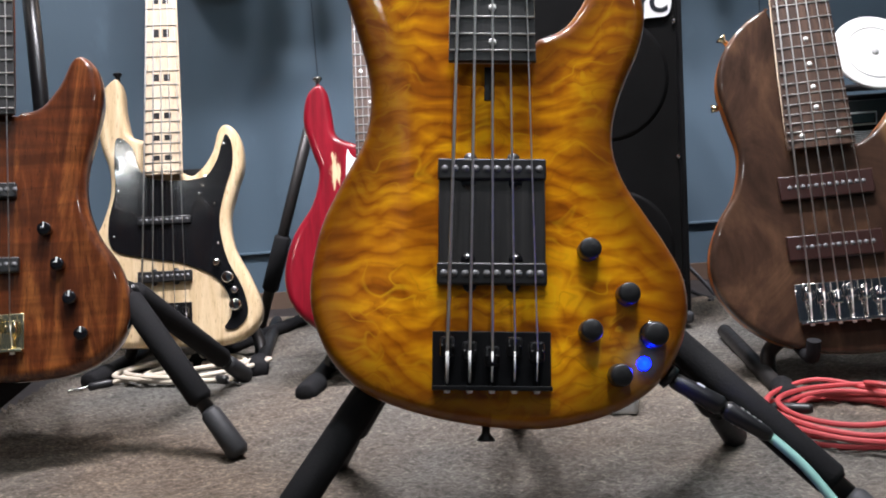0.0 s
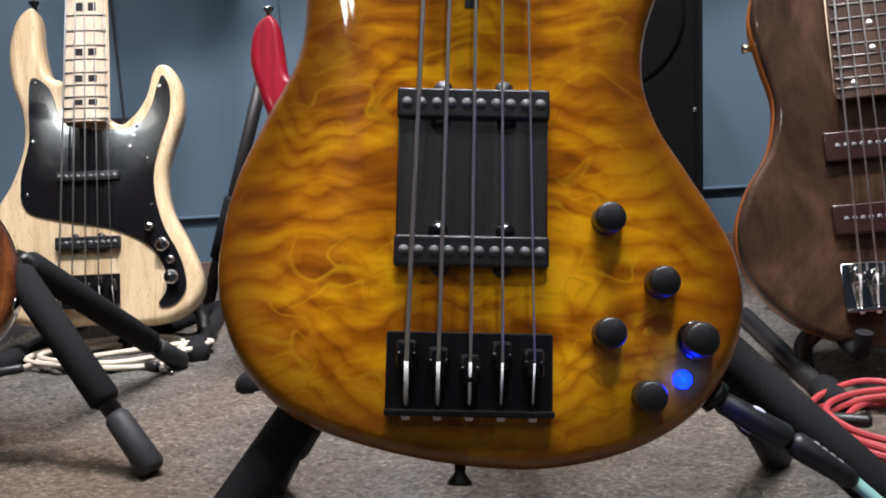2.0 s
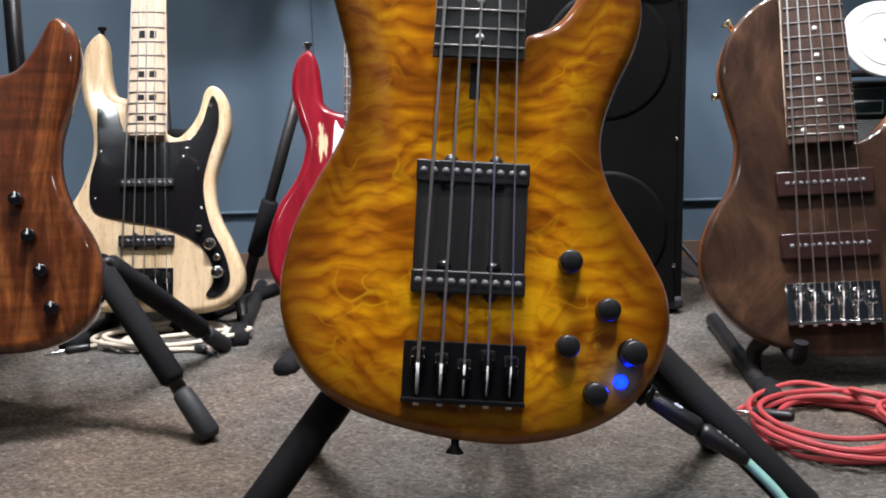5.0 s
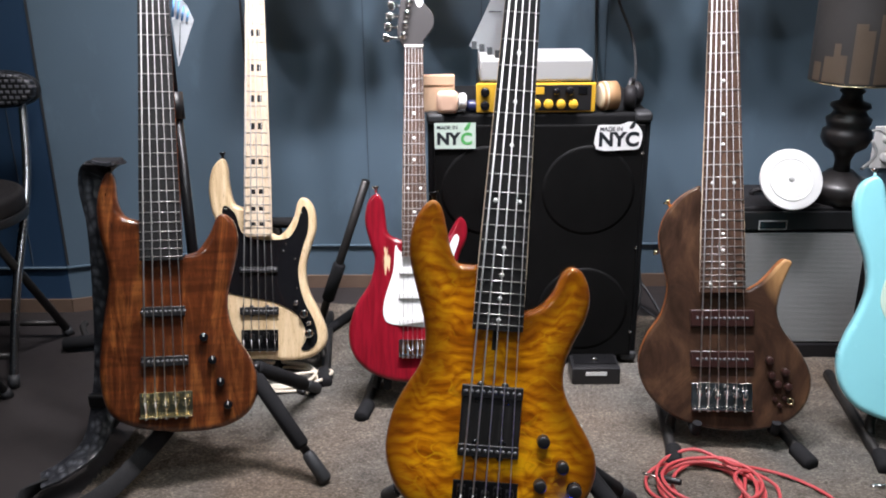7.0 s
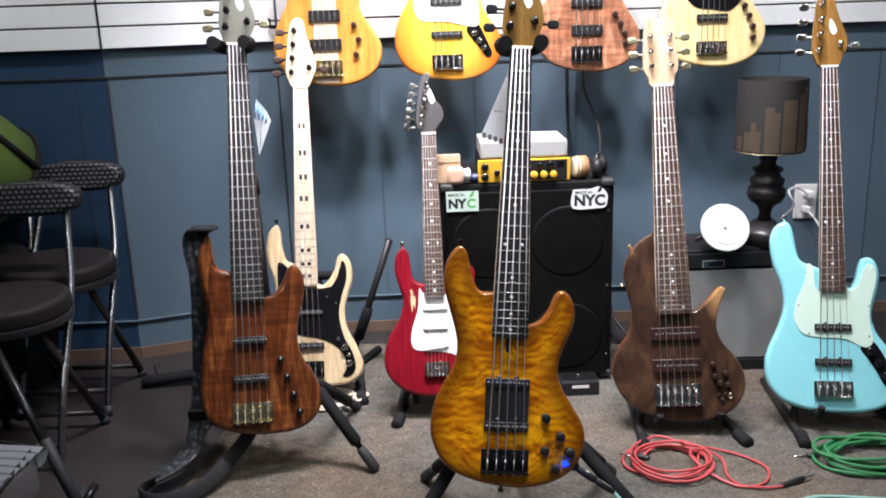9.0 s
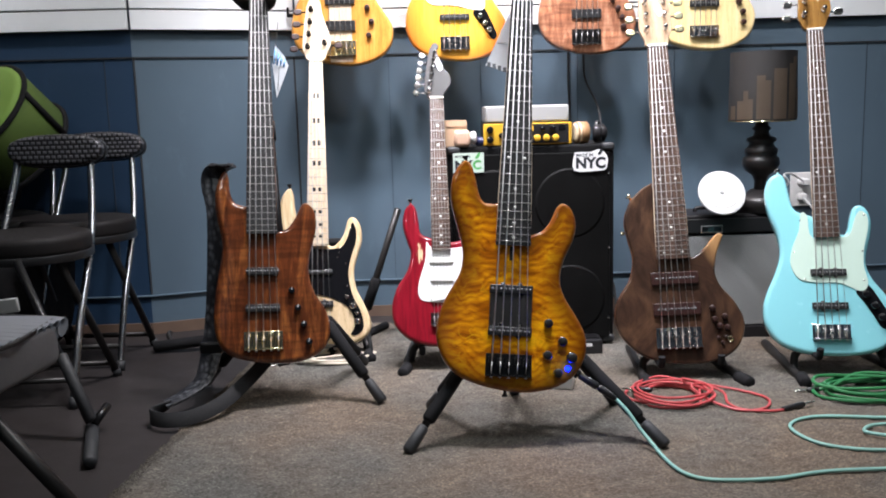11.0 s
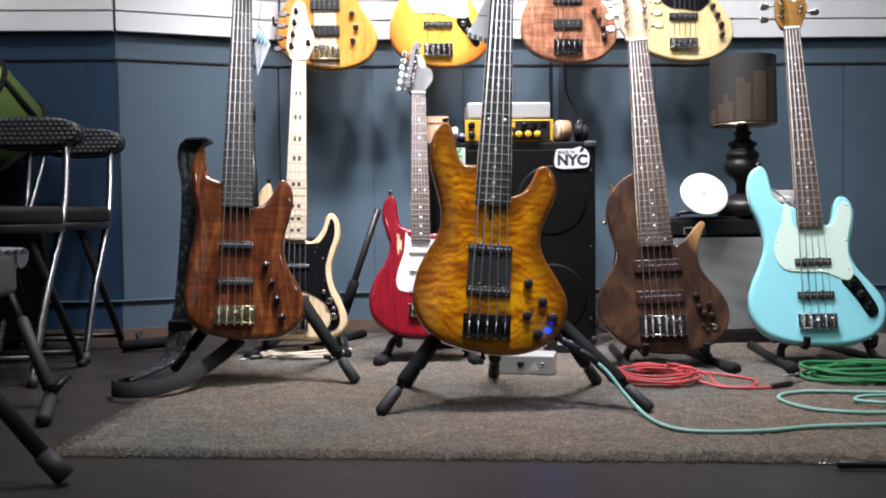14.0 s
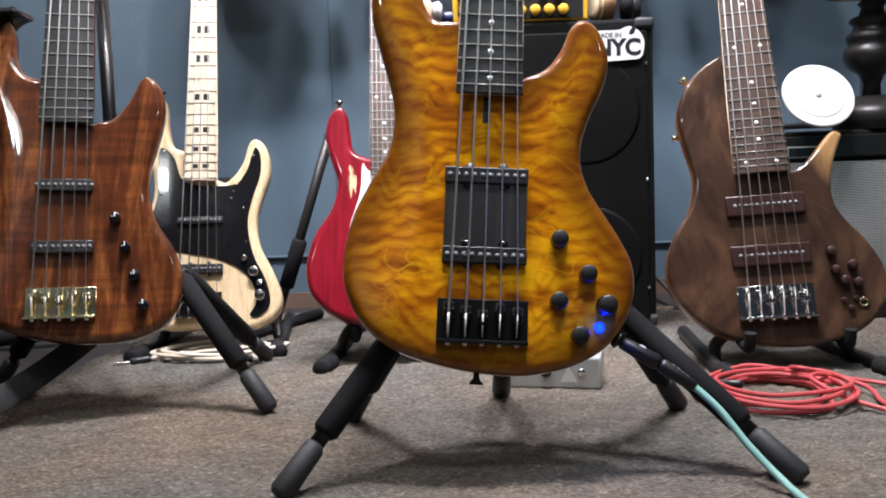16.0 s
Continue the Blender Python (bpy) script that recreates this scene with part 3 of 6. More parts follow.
def neck(g, end, nut, w_end, w_nut, frets, scale, wood_fb, wood_neck, dots="dot", strings=5, spread=(0.019, 0.0085), tail=-0.03, saddle=-0.012, gauge=(0.0028, 0.0012), dot_mat=None, fret_mat=None, lift=0.0, string_mat=None):
    """Fingerboard, neck, frets, inlays, nut and strings."""
    zt = 0.015 + lift
    bm = bmesh.new()
    half = [(end - 0.004, w_end / 2), (nut, w_nut / 2)]
    rows = []
    for y, h in half:
        rows.append([bm.verts.new((x, y, z)) for x, z in ((-h, zt - 0.007), (-h, zt - 0.0015), (-h * 0.5, zt), (h * 0.5, zt), (h, zt - 0.0015), (h, zt - 0.007))])
    for i in range(6):
        j = (i + 1) % 6
        bm.faces.new((rows[0][i], rows[0][j], rows[1][j], rows[1][i]))
    bm.faces.new(list(reversed(rows[0])))
    bm.faces.new(rows[1])
    bmesh.ops.recalc_face_normals(bm, faces=bm.faces)
    part("fingerboard", bm, wood_fb, g)
    bm = bmesh.new()
    rows = []
    for y, h, d in ((end - 0.002, w_end / 2, 0.014), (end + 0.11, w_end / 2 * 0.97, 0.017), (nut, w_nut / 2, 0.014)):
        rows.append([bm.verts.new((h * math.cos(a), y, zt - 0.0072 - d * math.sin(a))) for a in [math.pi * k / 8 for k in range(9)]])
    for a, b in zip(rows, rows[1:]):
        for i in range(8):
            bm.faces.new((a[i], a[i + 1], b[i + 1], b[i]))
        bm.faces.new((a[0], b[0], b[8], a[8]))
    bm.faces.new(rows[0])
    bm.faces.new(list(reversed(rows[-1])))
    bmesh.ops.recalc_face_normals(bm, faces=bm.faces)
    part("neck", bm, wood_neck, g)

    def wid(y):
        t = (y - end) / (nut - end)
        return w_end + (w_nut - w_end) * t

    fy = [nut - scale * (1 - 2 ** (-k / 12)) for k in range(frets + 1)]
    for k in range(1, frets + 1):
        part("fret", B((0, fy[k], zt + 0.0001), (wid(fy[k]) - 0.001, 0.0018, 0.002), 0.0005, None, 1), fret_mat or NICKEL, g)
    for k in (3, 5, 7, 9, 12, 15, 17, 19, 21, 24):
        if k > frets or dots is None:
            continue
        y = (fy[k] + fy[k - 1]) / 2
        w = wid(y)
        if dots == "block":
            for sx in (-1, 1):
                part("block_inlay", B((sx * w * 0.16, y, zt + 0.0002), (w * 0.19, min(0.016, (fy[k - 1] - fy[k]) * 0.5), 0.0008)), BLACKP, g)
        else:
            for x in ((-w * 0.27, w * 0.27) if k in (12, 24) else (0.0,)):
                part("inlay_dot", turned([(0.0036, 0), (0.0036, 0.0012)], Matrix.Translation((x, y, zt - 0.0004)), 12), dot_mat or PEARL, g)
    part("nut", B((0, nut + 0.002, zt + 0.001), (w_nut, 0.005, 0.007), 0.0008), BONE, g)
    for i in range(strings):
        t = i / (strings - 1) - 0.5
        a = Vector((t * spread[0] * (strings - 1), tail, 0.008 + lift))
        s = Vector((t * spread[0] * (strings - 1), saddle, 0.0185 + lift))
        b = Vector((t * spread[1] * (strings - 1), nut, zt + 0.0045))
        r = (gauge[0] + (gauge[1] - gauge[0]) * i / (strings - 1)) / 2
        bm = rod(s, b, r, seg=6)
        rod(a, s, r, seg=6, bm=bm)
        part("string", bm, string_mat or DULLSTR, g)


def tuner(g, x, y, z, side, metal, knob, key=0.026):
    """A machine head: post with washer on the face, shaft and paddle key at the edge."""
    t = part("tuner", turned([(0.0085, 0), (0.0085, 0.002), (0.0045, 0.004), (0.0045, 0.014), (0.006, 0.016), (0.006, 0.02)], Matrix.Translation((x, y, z)), 14), metal, g)
    bm = rod((x, y, z - 0.02), (x + side * 0.032, y, z - 0.02), 0.003, seg=8)
    part("shaft", bm, metal, t)
    part("key", slab([(x + side * 0.031, y - 0.004), (x + side * 0.035, y - 0.009), (x + side * (0.035 + key), y - 0.0095), (x + side * (0.04 + key), y), (x + side * (0.035 + key), y + 0.0095), (x + side * 0.035, y + 0.009), (x + side * 0.031, y + 0.004)], z - 0.024, z - 0.016, 0.003, 3), knob, t)


def headstock(g, nut, w_nut, style, material, metal, knob, mark=None, lift=0.0):
    h = w_nut / 2
    z1 = 0.008 + lift
    if style == "three":
        out = [(-h, 0.0), (-0.034, 0.02), (-0.046, 0.05), (-0.043, 0.12), (-0.038, 0.165), (-0.02, 0.185), (0.0, 0.178), (0.02, 0.185), (0.038, 0.165), (0.043, 0.12), (0.046, 0.05), (0.034, 0.02), (h, 0.0)]
        posts = [(-0.026, 0.05 + 0.04 * i, -1) for i in range(3)] + [(0.026, 0.05 + 0.04 * i, 1) for i in range(3)]
    elif style == "six":
        out = [(-h, 0.0), (-0.03, 0.012), (-0.036, 0.03), (-0.03, 0.09), (-0.018, 0.155), (-0.002, 0.178), (0.012, 0.168), (0.006, 0.15), (0.022, 0.1), (0.042, 0.075), (0.046, 0.05), (0.036, 0.03), (h, 0.01), (h, 0.0)]
        posts = [(-0.022 + 0.0042 * i, 0.022 + 0.024 * i, -1) for i in range(6)]
    else:
        out = [(-h, 0.0), (-0.036, 0.024), (-0.042, 0.05), (-0.036, 0.12), (-0.026, 0.19), (-0.006, 0.212), (0.014, 0.2), (0.02, 0.17), (0.03, 0.13), (0.046, 0.085), (0.048, 0.055), (0.036, 0.026), (h, 0.0)]
        posts = [(-0.026 + 0.004 * i, 0.045 + 0.042 * i, -1) for i in range(4)] + [(0.028, 0.058, 1)]
    out = [(x, y + nut + 0.004) for x, y in out]
    hs = part("headstock", slab(out, z1 - 0.015, z1, 0.002, 4), material, g)
    for x, y, s in posts:
        tuner(g, x, y + nut + 0.004, z1, s, metal, knob, 0.009 if style == "six" else 0.017)
    if mark is not None:
        part("maker_mark", slab([(0.002, nut + 0.11), (0.012, nut + 0.09), (0.022, nut + 0.1), (0.016, nut + 0.12), (0.006, nut + 0.135)], z1, z1 + 0.0006, 0, 3), mark, hs, "curly pale maker's mark")
    return hs


def bridge(g, w, h, metal, strings=5, spread=0.019, y0=0.0, plate=0.003, saddle_mat=None, wall=True):
    b = part("bridge", B((0, y0 - h / 2, plate / 2), (w, h, plate), 0.001), metal, g)
    if wall:
        part("rear_wall", B((0, y0 - h + 0.002, 0.007), (w, 0.004, 0.014), 0.0008), metal, b)
    for i in range(strings):
        x = (i - (strings - 1) / 2) * spread
        d = 0.004 * ((i * 7) % 3)
        part("saddle", B((x, y0 - 0.014 - d, 0.0095), (spread * 0.66, h * 0.34, 0.013), 0.0022), saddle_mat or metal, b)
        part("saddle_screw", rod((x, y0 - h * 0.45 - d, 0.008), (x, y0 - h + 0.003, 0.008), 0.0018, seg=8), metal, b)
        part("ball_end", turned([(0.0022, -0.003), (0.0032, 0), (0.0022, 0.003)], Matrix.Translation((x, y0 - h + 0.0005, 0.0085)) @ Matrix.Rotation(1.57, 4, "X"), 10), STEEL, b)
        for sx in (-1, 1):
            part("height_screw", turned([(0.0014, 0), (0.0014, 0.003)], Matrix.Translation((x + sx * spread * 0.24, y0 - 0.014 - d, 0.016)), 8), metal, b)
    return b


def pickup(g, y, w, h, material, strings=5, spread=0.019, rise=0.009, poles=2, pole_mat=None, ears=0.0, gap=0.009, x=0.0):
    p = part("pickup", B((x, y, rise / 2), (w, h, rise), 0.0018, None, 3), material, g)
    if ears:
        for sx in (-1, 1):
            for ex in (-0.4, 0.4):
                part("pickup_ear", turned([(ears, 0), (ears, rise * 0.5)], Matrix.Translation((x + ex * w * 0.5, y + sx * h / 2, 0)), 16), material, p)
    for i in range(strings):
        for k in range(poles):
            px = (i - (strings - 1) / 2) * spread * 0.98 + (k - (poles - 1) / 2) * gap + x
            part("pole", turned([(0.0034, 0), (0.0034, 0.0004)], Matrix.Translation((px, y, rise - 0.0001)), 10), POLE, p)
    return p


def knob(g, x, y, r=0.0095, h=0.016, material=None, mark=False, name="knob"):
    k = part(name, turned([(r * 1.0, 0), (r, h * 0.8), (r * 0.93, h * 0.96), (r * 0.82, h), (r * 0.1, h + 0.0002)], Matrix.Translation((x, y, 0)), 24), material or BLACKP, g)
    if mark:
        part("pointer", B((x, y + r * 0.55, h + 0.0003), (0.0016, r * 0.8, 0.0008)), WHITEP, k)
    return k


def strap_button(g, x, y, dx, dy, metal):
    part("strap_button", turned([(0.004, 0), (0.0035, 0.008), (0.008, 0.013), (0.008, 0.015)], Matrix.Translation((x, y, -0.02)) @ Vector((dx, dy, 0)).to_track_quat("Z", "Y").to_matrix().to_4x4(), 14), metal, g)


JAZZ = [(-0.117, 0.438), (-0.136, 0.417), (-0.146, 0.383), (-0.145, 0.344), (-0.132, 0.299), (-0.117, 0.25), (-0.112, 0.215), (-0.117, 0.178), (-0.138, 0.137), (-0.155, 0.099), (-0.163, 0.057), (-0.162, 0.022), (-0.15, -0.012), (-0.131, -0.038), (-0.101, -0.059), (-0.049, -0.075), (0.005, -0.083), (0.053, -0.083), (0.103, -0.071), (0.142, -0.048), (0.164, -0.018), (0.174, 0.017), (0.171, 0.05), (0.156, 0.08), (0.138, 0.108), (0.12, 0.137), (0.111, 0.167), (0.113, 0.197), (0.123, 0.229), (0.137, 0.262), (0.143, 0.292), (0.139, 0.319), (0.127, 0.341), (0.11, 0.348), (0.096, 0.335), (0.086, 0.309), (0.068, 0.284), (0.044, 0.272), (0.03, 0.27), (-0.03, 0.335), (-0.045, 0.34), (-0.068, 0.342), (-0.081, 0.361), (-0.09, 0.394), (-0.101, 0.428)]


def scaled(outline, sx=1.0, sy=1.0):
    return [(x * sx, y * sy) for x, y in outline]


# the amber five-string in the middle
g = thing("bass_guitar", guitar_pose((0, 0, 0.211), (0.002, -0.959, 0.284), (0.078, 0.283, 0.956)), "glossy amber quilted-maple five-string bass with black hardware, on a tripod stand", "bass guitar")
def forearm(x, y):
    t = 1.0 - math.hypot((x + 0.19) / 0.115, (y - 0.15) / 0.25)
    return 0.014 * (math.sqrt(t * t + 0.006) + t)


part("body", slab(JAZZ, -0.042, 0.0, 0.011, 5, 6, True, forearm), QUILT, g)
neck(g, 0.247, 0.872, 0.079, 0.047, 21, 0.882, EBONY, MAPLE, "dot", 5, (0.0192, 0.0088), -0.046, -0.018, string_mat=STEEL)
part("truss_slot", B((-0.002, 0.226, 0.0003), (0.009, 0.032, 0.001), 0.0003), BLACKP, g)
headstock(g, 0.872, 0.047, "bass", BROWNHEAD, BLACKM, BLACKM, PEARL)
bridge(g, 0.103, 0.051, BLACKM, 5, 0.0192)
p = part("pickup_cover", B((0.0, 0.097, 0.0032), (0.0945, 0.078, 0.0064), 0.001), EBONY, g, "flat dark wooden ramp between the pickups")
for sx in (-0.021, 0.021):
    for sy in (-1, 1):
        part("screw_recess", turned([(0.0062, 0), (0.0062, 0.0006)], Matrix.Translation((sx, 0.097 + sy * 0.0345, 0.0062)), 16), BLACKG, p)
for yy in (0.144, 0.05):
    pickup(g, yy, 0.0965, 0.0195, BLACKP, 5, 0.0192, 0.0085, 2, STEEL, 0.006)
for x, y in ((0.0855, 0.072), (0.1185, 0.033), (0.0855, 0.001), (0.110, -0.037)):
    knob(g, x, y, 0.0098, 0.017, BLACKP)
knob(g, 0.14, -0.002, 0.012, 0.006, BLACKG, name="knob_base")
knob(g, 0.14, -0.002, 0.0108, 0.02, BLACKP)
led = Mat("blue_led", (0.0, 0.002, 0.05))
led.b.inputs["Emission Color"].default_value = (0.0004, 0.004, 1, 1)
led.b.inputs["Emission Strength"].default_value = 34
part("led", turned([(0.006, 0), (0.0057, 0.002), (0.0036, 0.0042), (0.001, 0.0048)], Matrix.Translation((0.132, -0.0265, 0.0)), 16), led.m, g, "lit blue indicator lamp")
strap_button(g, -0.004, -0.08, 0, -1, BLACKM)
strap_button(g, -0.112, 0.436, -0.25, 1, BLACKM)
part("jack_ferrule", turned([(0.011, -0.004), (0.011, 0.003), (0.007, 0.004)], Matrix.Translation((0.158, -0.037, -0.021)) @ Vector((0.75, -0.65, 0)).to_track_quat("Z", "Y").to_matrix().to_4x4(), 18), BLACKM, g)
AMBER = g
lamp_led = bpy.data.lights.new("led_light", "POINT")
lamp_led.energy, lamp_led.color, lamp_led.shadow_soft_size = 0.16, (0.0, 0.012, 1.0), 0.003
new("led_light", lamp_led).matrix_world = g.matrix_world @ Matrix.Translation((0.132, -0.0265, 0.0085))

# the koa five-string
KOA_OUT = [(-0.092, 0.424), (-0.106, 0.408), (-0.117, 0.366), (-0.116, 0.312), (-0.104, 0.253), (-0.102, 0.208), (-0.112, 0.149), (-0.122, 0.078), (-0.122, 0.01), (-0.106, -0.039), (-0.072, -0.063), (-0.023, -0.076), (0.03, -0.082), (0.096, -0.079), (0.142, -0.06), (0.166, -0.029), (0.171, 0.013), (0.159, 0.056), (0.133, 0.099), (0.12, 0.142), (0.121, 0.187), (0.133, 0.233), (0.142, 0.279), (0.137, 0.318), (0.119, 0.338), (0.103, 0.332), (0.088, 0.3), (0.066, 0.27), (0.043, 0.262), (0.03, 0.262), (-0.03, 0.325), (-0.047, 0.331), (-0.068, 0.34), (-0.08, 0.368), (-0.083, 0.407)]
g = thing("bass_guitar", guitar_pose((-0.601, 0.3, 0.206), (0.2, -0.929, 0.311), (-0.018, 0.314, 0.949)), "glossy reddish-brown koa five-string bass with gold bridge, on a stand", "bass guitar")
part("body", slab(KOA_OUT, -0.042, 0.0, 0.014, 5, 6, True, forearm), KOA, g)
neck(g, 0.257, 0.9, 0.079, 0.049, 22, 0.89, EBONY, KOA, None, 5, (0.0185, 0.009), -0.044, -0.016)
headstock(g, 0.9, 0.049, "bass", SAGE, BLACKM, GOLD, WHITEP)
bridge(g, 0.098, 0.048, GOLD, 5, 0.0185)
for yy, w in ((0.155, 0.08), (0.06, 0.087)):
    pickup(g, yy, w, 0.019, BLACKP, 5, 0.0175, 0.009, 2, STEEL)
for x, y in ((0.073, 0.103), (0.088, 0.058), (0.102, 0.015), (0.115, -0.03)):
    knob(g, x, y, 0.0085, 0.013, BLACKG, True)
strap_button(g, -0.092, 0.424, -0.3, 1, BLACKM)
part("jack_plate", turned([(0.012, 0), (0.012, 0.002), (0.006, 0.004)], Matrix.Translation((0.166, -0.02, -0.02)) @ Vector((1, -0.35, 0)).to_track_quat("Z", "Y").to_matrix().to_4x4(), 18), CHROME, g)
KOAG = g

# the natural ash bass with the black pickguard; its outline is set from the neck's end at y = 0.25
g = thing("bass_guitar", guitar_pose(Vector((-0.5175, 0.807, 0.351)) - 0.25 * Vector((0, 0.301, 0.954)), (0.08, -0.951, 0.3), (0, 0.301, 0.954)), "natural ash five-string bass with glossy black pickguard and maple neck", "bass guitar")
NAT_OUT = [(-0.085, 0.432), (-0.108, 0.41), (-0.118, 0.362), (-0.112, 0.31), (-0.097, 0.262), (-0.096, 0.214), (-0.112, 0.162), (-0.135, 0.12), (-0.152, 0.07), (-0.155, 0.02), (-0.14, -0.02), (-0.105, -0.045), (-0.05, -0.053), (0.01, -0.053), (0.067, -0.058), (0.122, -0.05), (0.155, -0.024), (0.161, 0.01), (0.142, 0.062), (0.117, 0.115), (0.111, 0.167), (0.122, 0.213), (0.136, 0.258), (0.135, 0.302), (0.122, 0.33), (0.105, 0.338), (0.092, 0.325), (0.082, 0.288), (0.06, 0.256), (0.035, 0.25), (-0.03, 0.31), (-0.058, 0.325), (-0.07, 0.37), (-0.074, 0.412)]
part("body", slab(NAT_OUT, -0.042, 0.0, 0.012, 5, 6), ASH, g)
GUARD = [(-0.082, 0.318), (-0.086, 0.27), (-0.085, 0.22), (-0.096, 0.165), (-0.088, 0.118), (-0.03, 0.1), (0.03, 0.088), (0.082, 0.062), (0.105, 0.03), (0.11, -0.005), (0.098, -0.028), (0.118, -0.03), (0.138, -0.006), (0.13, 0.04), (0.108, 0.085), (0.096, 0.13), (0.094, 0.17), (0.104, 0.215), (0.118, 0.26), (0.118, 0.3), (0.108, 0.318), (0.1, 0.3), (0.088, 0.264), (0.06, 0.238), (-0.03, 0.245), (-0.055, 0.3)]
pg = part("pickguard", slab(GUARD, 0.0, 0.0028, 0.0008, 4, 2, False), BLACKG, g, "glossy black plastic pickguard")
for x, y in ((-0.076, 0.31), (-0.078, 0.22), (-0.086, 0.14), (0.104, 0.3), (0.085, 0.19), (0.09, 0.12), (0.06, 0.21), (0.065, 0.225), (0.07, 0.24)):
    part("screw", turned([(0.0028, 0), (0.0022, 0.0012)], Matrix.Translation((x, y, 0.0028)), 10), CHROME, pg)
neck(g, 0.25, 0.842, 0.067, 0.043, 20, 0.864, MAPLE, MAPLE, "block", 5, (0.0185, 0.0085), -0.03, 0.0)
headstock(g, 0.842, 0.044, "bass", MAPLE, BLACKM, BROWNP)
bridge(g, 0.088, 0.05, BLACKM, 5, 0.0175, 0.02)
pickup(g, 0.165, 0.09, 0.014, BLACKP, 5, 0.0175, 0.009)
pickup(g, 0.066, 0.092, 0.019, BLACKP, 5, 0.0175, 0.009, 2, STEEL, 0.005)
for x, y, r in ((0.088, 0.085, 0.006), (0.106, 0.058, 0.01), (0.118, 0.035, 0.006), (0.118, 0.01, 0.0105)):
    knob(g, x, y, r, 0.016, CHROME)
strap_button(g, -0.085, 0.432, -0.1, 1, BLACKM)

# the worn red six-string
GREYHEAD = plain("dark_grey_lacquer", (0.055, 0.05, 0.05), 0.3, 0.3, 0.6, 60, 0.15, 0)
g = thing("electric_guitar", guitar_pose(Vector((-0.137, 0.659, 0.35)) - 0.2 * Vector((0, 0.343, 0.939)), (0.05, -0.938, 0.343), (0, 0.343, 0.939)), "worn red six-string electric guitar with white pickguard and bare-wood scuffs", "electric guitar")
RED_OUT = [(-0.084, 0.339), (-0.104, 0.321), (-0.111, 0.276), (-0.098, 0.223), (-0.089, 0.188), (-0.101, 0.138), (-0.132, 0.088), (-0.148, 0.03), (-0.139, -0.021), (-0.101, -0.062), (-0.042, -0.083), (0.03, -0.083), (0.1, -0.063), (0.145, -0.02), (0.156, 0.03), (0.14, 0.08), (0.11, 0.122), (0.096, 0.165), (0.102, 0.2), (0.117, 0.236), (0.118, 0.268), (0.105, 0.285), (0.09, 0.272), (0.07, 0.238), (0.04, 0.222), (-0.028, 0.235), (-0.058, 0.25), (-0.064, 0.28), (-0.07, 0.321)]
part("body", slab(RED_OUT, -0.042, 0.0, 0.011, 5, 6), RED, g)
RG = [(-0.042, 0.222), (-0.048, 0.165), (-0.068, 0.1), (-0.068, 0.06), (-0.045, 0.045), (0.04, 0.035), (0.1, 0.0), (0.128, 0.0), (0.125, 0.04), (0.1, 0.09), (0.082, 0.14), (0.086, 0.19), (0.1, 0.235), (0.09, 0.245), (0.06, 0.205), (-0.025, 0.205)]
pg = part("pickguard", slab(RG, 0.0, 0.0024, 0.0006, 4, 2, False), WHITEP, g, "white plastic pickguard")
neck(g, 0.2, 0.663, 0.056, 0.042, 22, 0.648, ROSE, MAPLE, "dot", 6, (0.0105, 0.007), -0.025, 0.0, (0.0012, 0.0005))
headstock(g, 0.663, 0.042, "six", GREYHEAD, CHROME, CHROME, WHITEP)
for yy, rot in ((0.165, 0), (0.11, 0), (0.055, 8)):
    pp = part("pickup", B((0, 0, 0.005), (0.07, 0.016, 0.008), 0.003, Matrix.Translation((0, yy, 0)) @ Matrix.Rotation(math.radians(rot), 4, "Z"), 3), WHITEP, pg)
bridge(g, 0.072, 0.038, CHROME, 6, 0.0105, 0.012)
for x, y in ((0.07, 0.06), (0.09, 0.03), (0.108, 0.005)):
    knob(g, x, y, 0.011, 0.014, WHITEP)
strap_button(g, -0.086, 0.341, -0.1, 1, CHROME)

# the dark burl six-string bass
WALNUTP = wood("pale_walnut", (0.3, 0.19, 0.11), (0.45, 0.31, 0.2), (0.55, 0.4, 0.28), (10, 1, 10), 0.4, 0.3)
g = thing("bass_guitar", guitar_pose((0.503, 0.436, 0.148), (-0.13, -0.949, 0.288), (-0.008, 0.291, 0.957)), "dark burl-walnut six-string bass with one pointed horn and chrome bridge", "bass guitar")
WAL_OUT = [(-0.046, 0.405), (-0.08, 0.386), (-0.11, 0.351), (-0.125, 0.302), (-0.117, 0.247), (-0.108, 0.197), (-0.12, 0.142), (-0.149, 0.097), (-0.166, 0.052), (-0.164, 0.006), (-0.138, -0.04), (-0.091, -0.077), (-0.028, -0.096), (0.042, -0.101), (0.106, -0.091), (0.152, -0.064), (0.175, -0.021), (0.176, 0.023), (0.154, 0.069), (0.124, 0.108), (0.111, 0.147), (0.118, 0.193), (0.133, 0.232), (0.139, 0.248), (0.126, 0.255), (0.11, 0.242), (0.093, 0.222), (0.068, 0.2), (0.04, 0.2), (-0.01, 0.3), (-0.04, 0.395)]
b = part("body", slab(WAL_OUT, -0.042, -0.012, 0.008, 5, 4), MAHOG, g, "orange mahogany body core")
part("top", slab(WAL_OUT, -0.0125, 0.0, 0.007, 5, 5, False), BURL, b, "dark burl-walnut top")
neck(g, 0.193, 0.8, 0.091, 0.056, 24, 0.8, ROSE, MAPLE, "dot", 6, (0.0182, 0.0088), -0.05, -0.014, (0.0026, 0.0009))
headstock(g, 0.8, 0.056, "three", WALNUTP, CHROME, GOLD, WHITEP)
bridge(g, 0.122, 0.056, CHROME, 6, 0.0182)
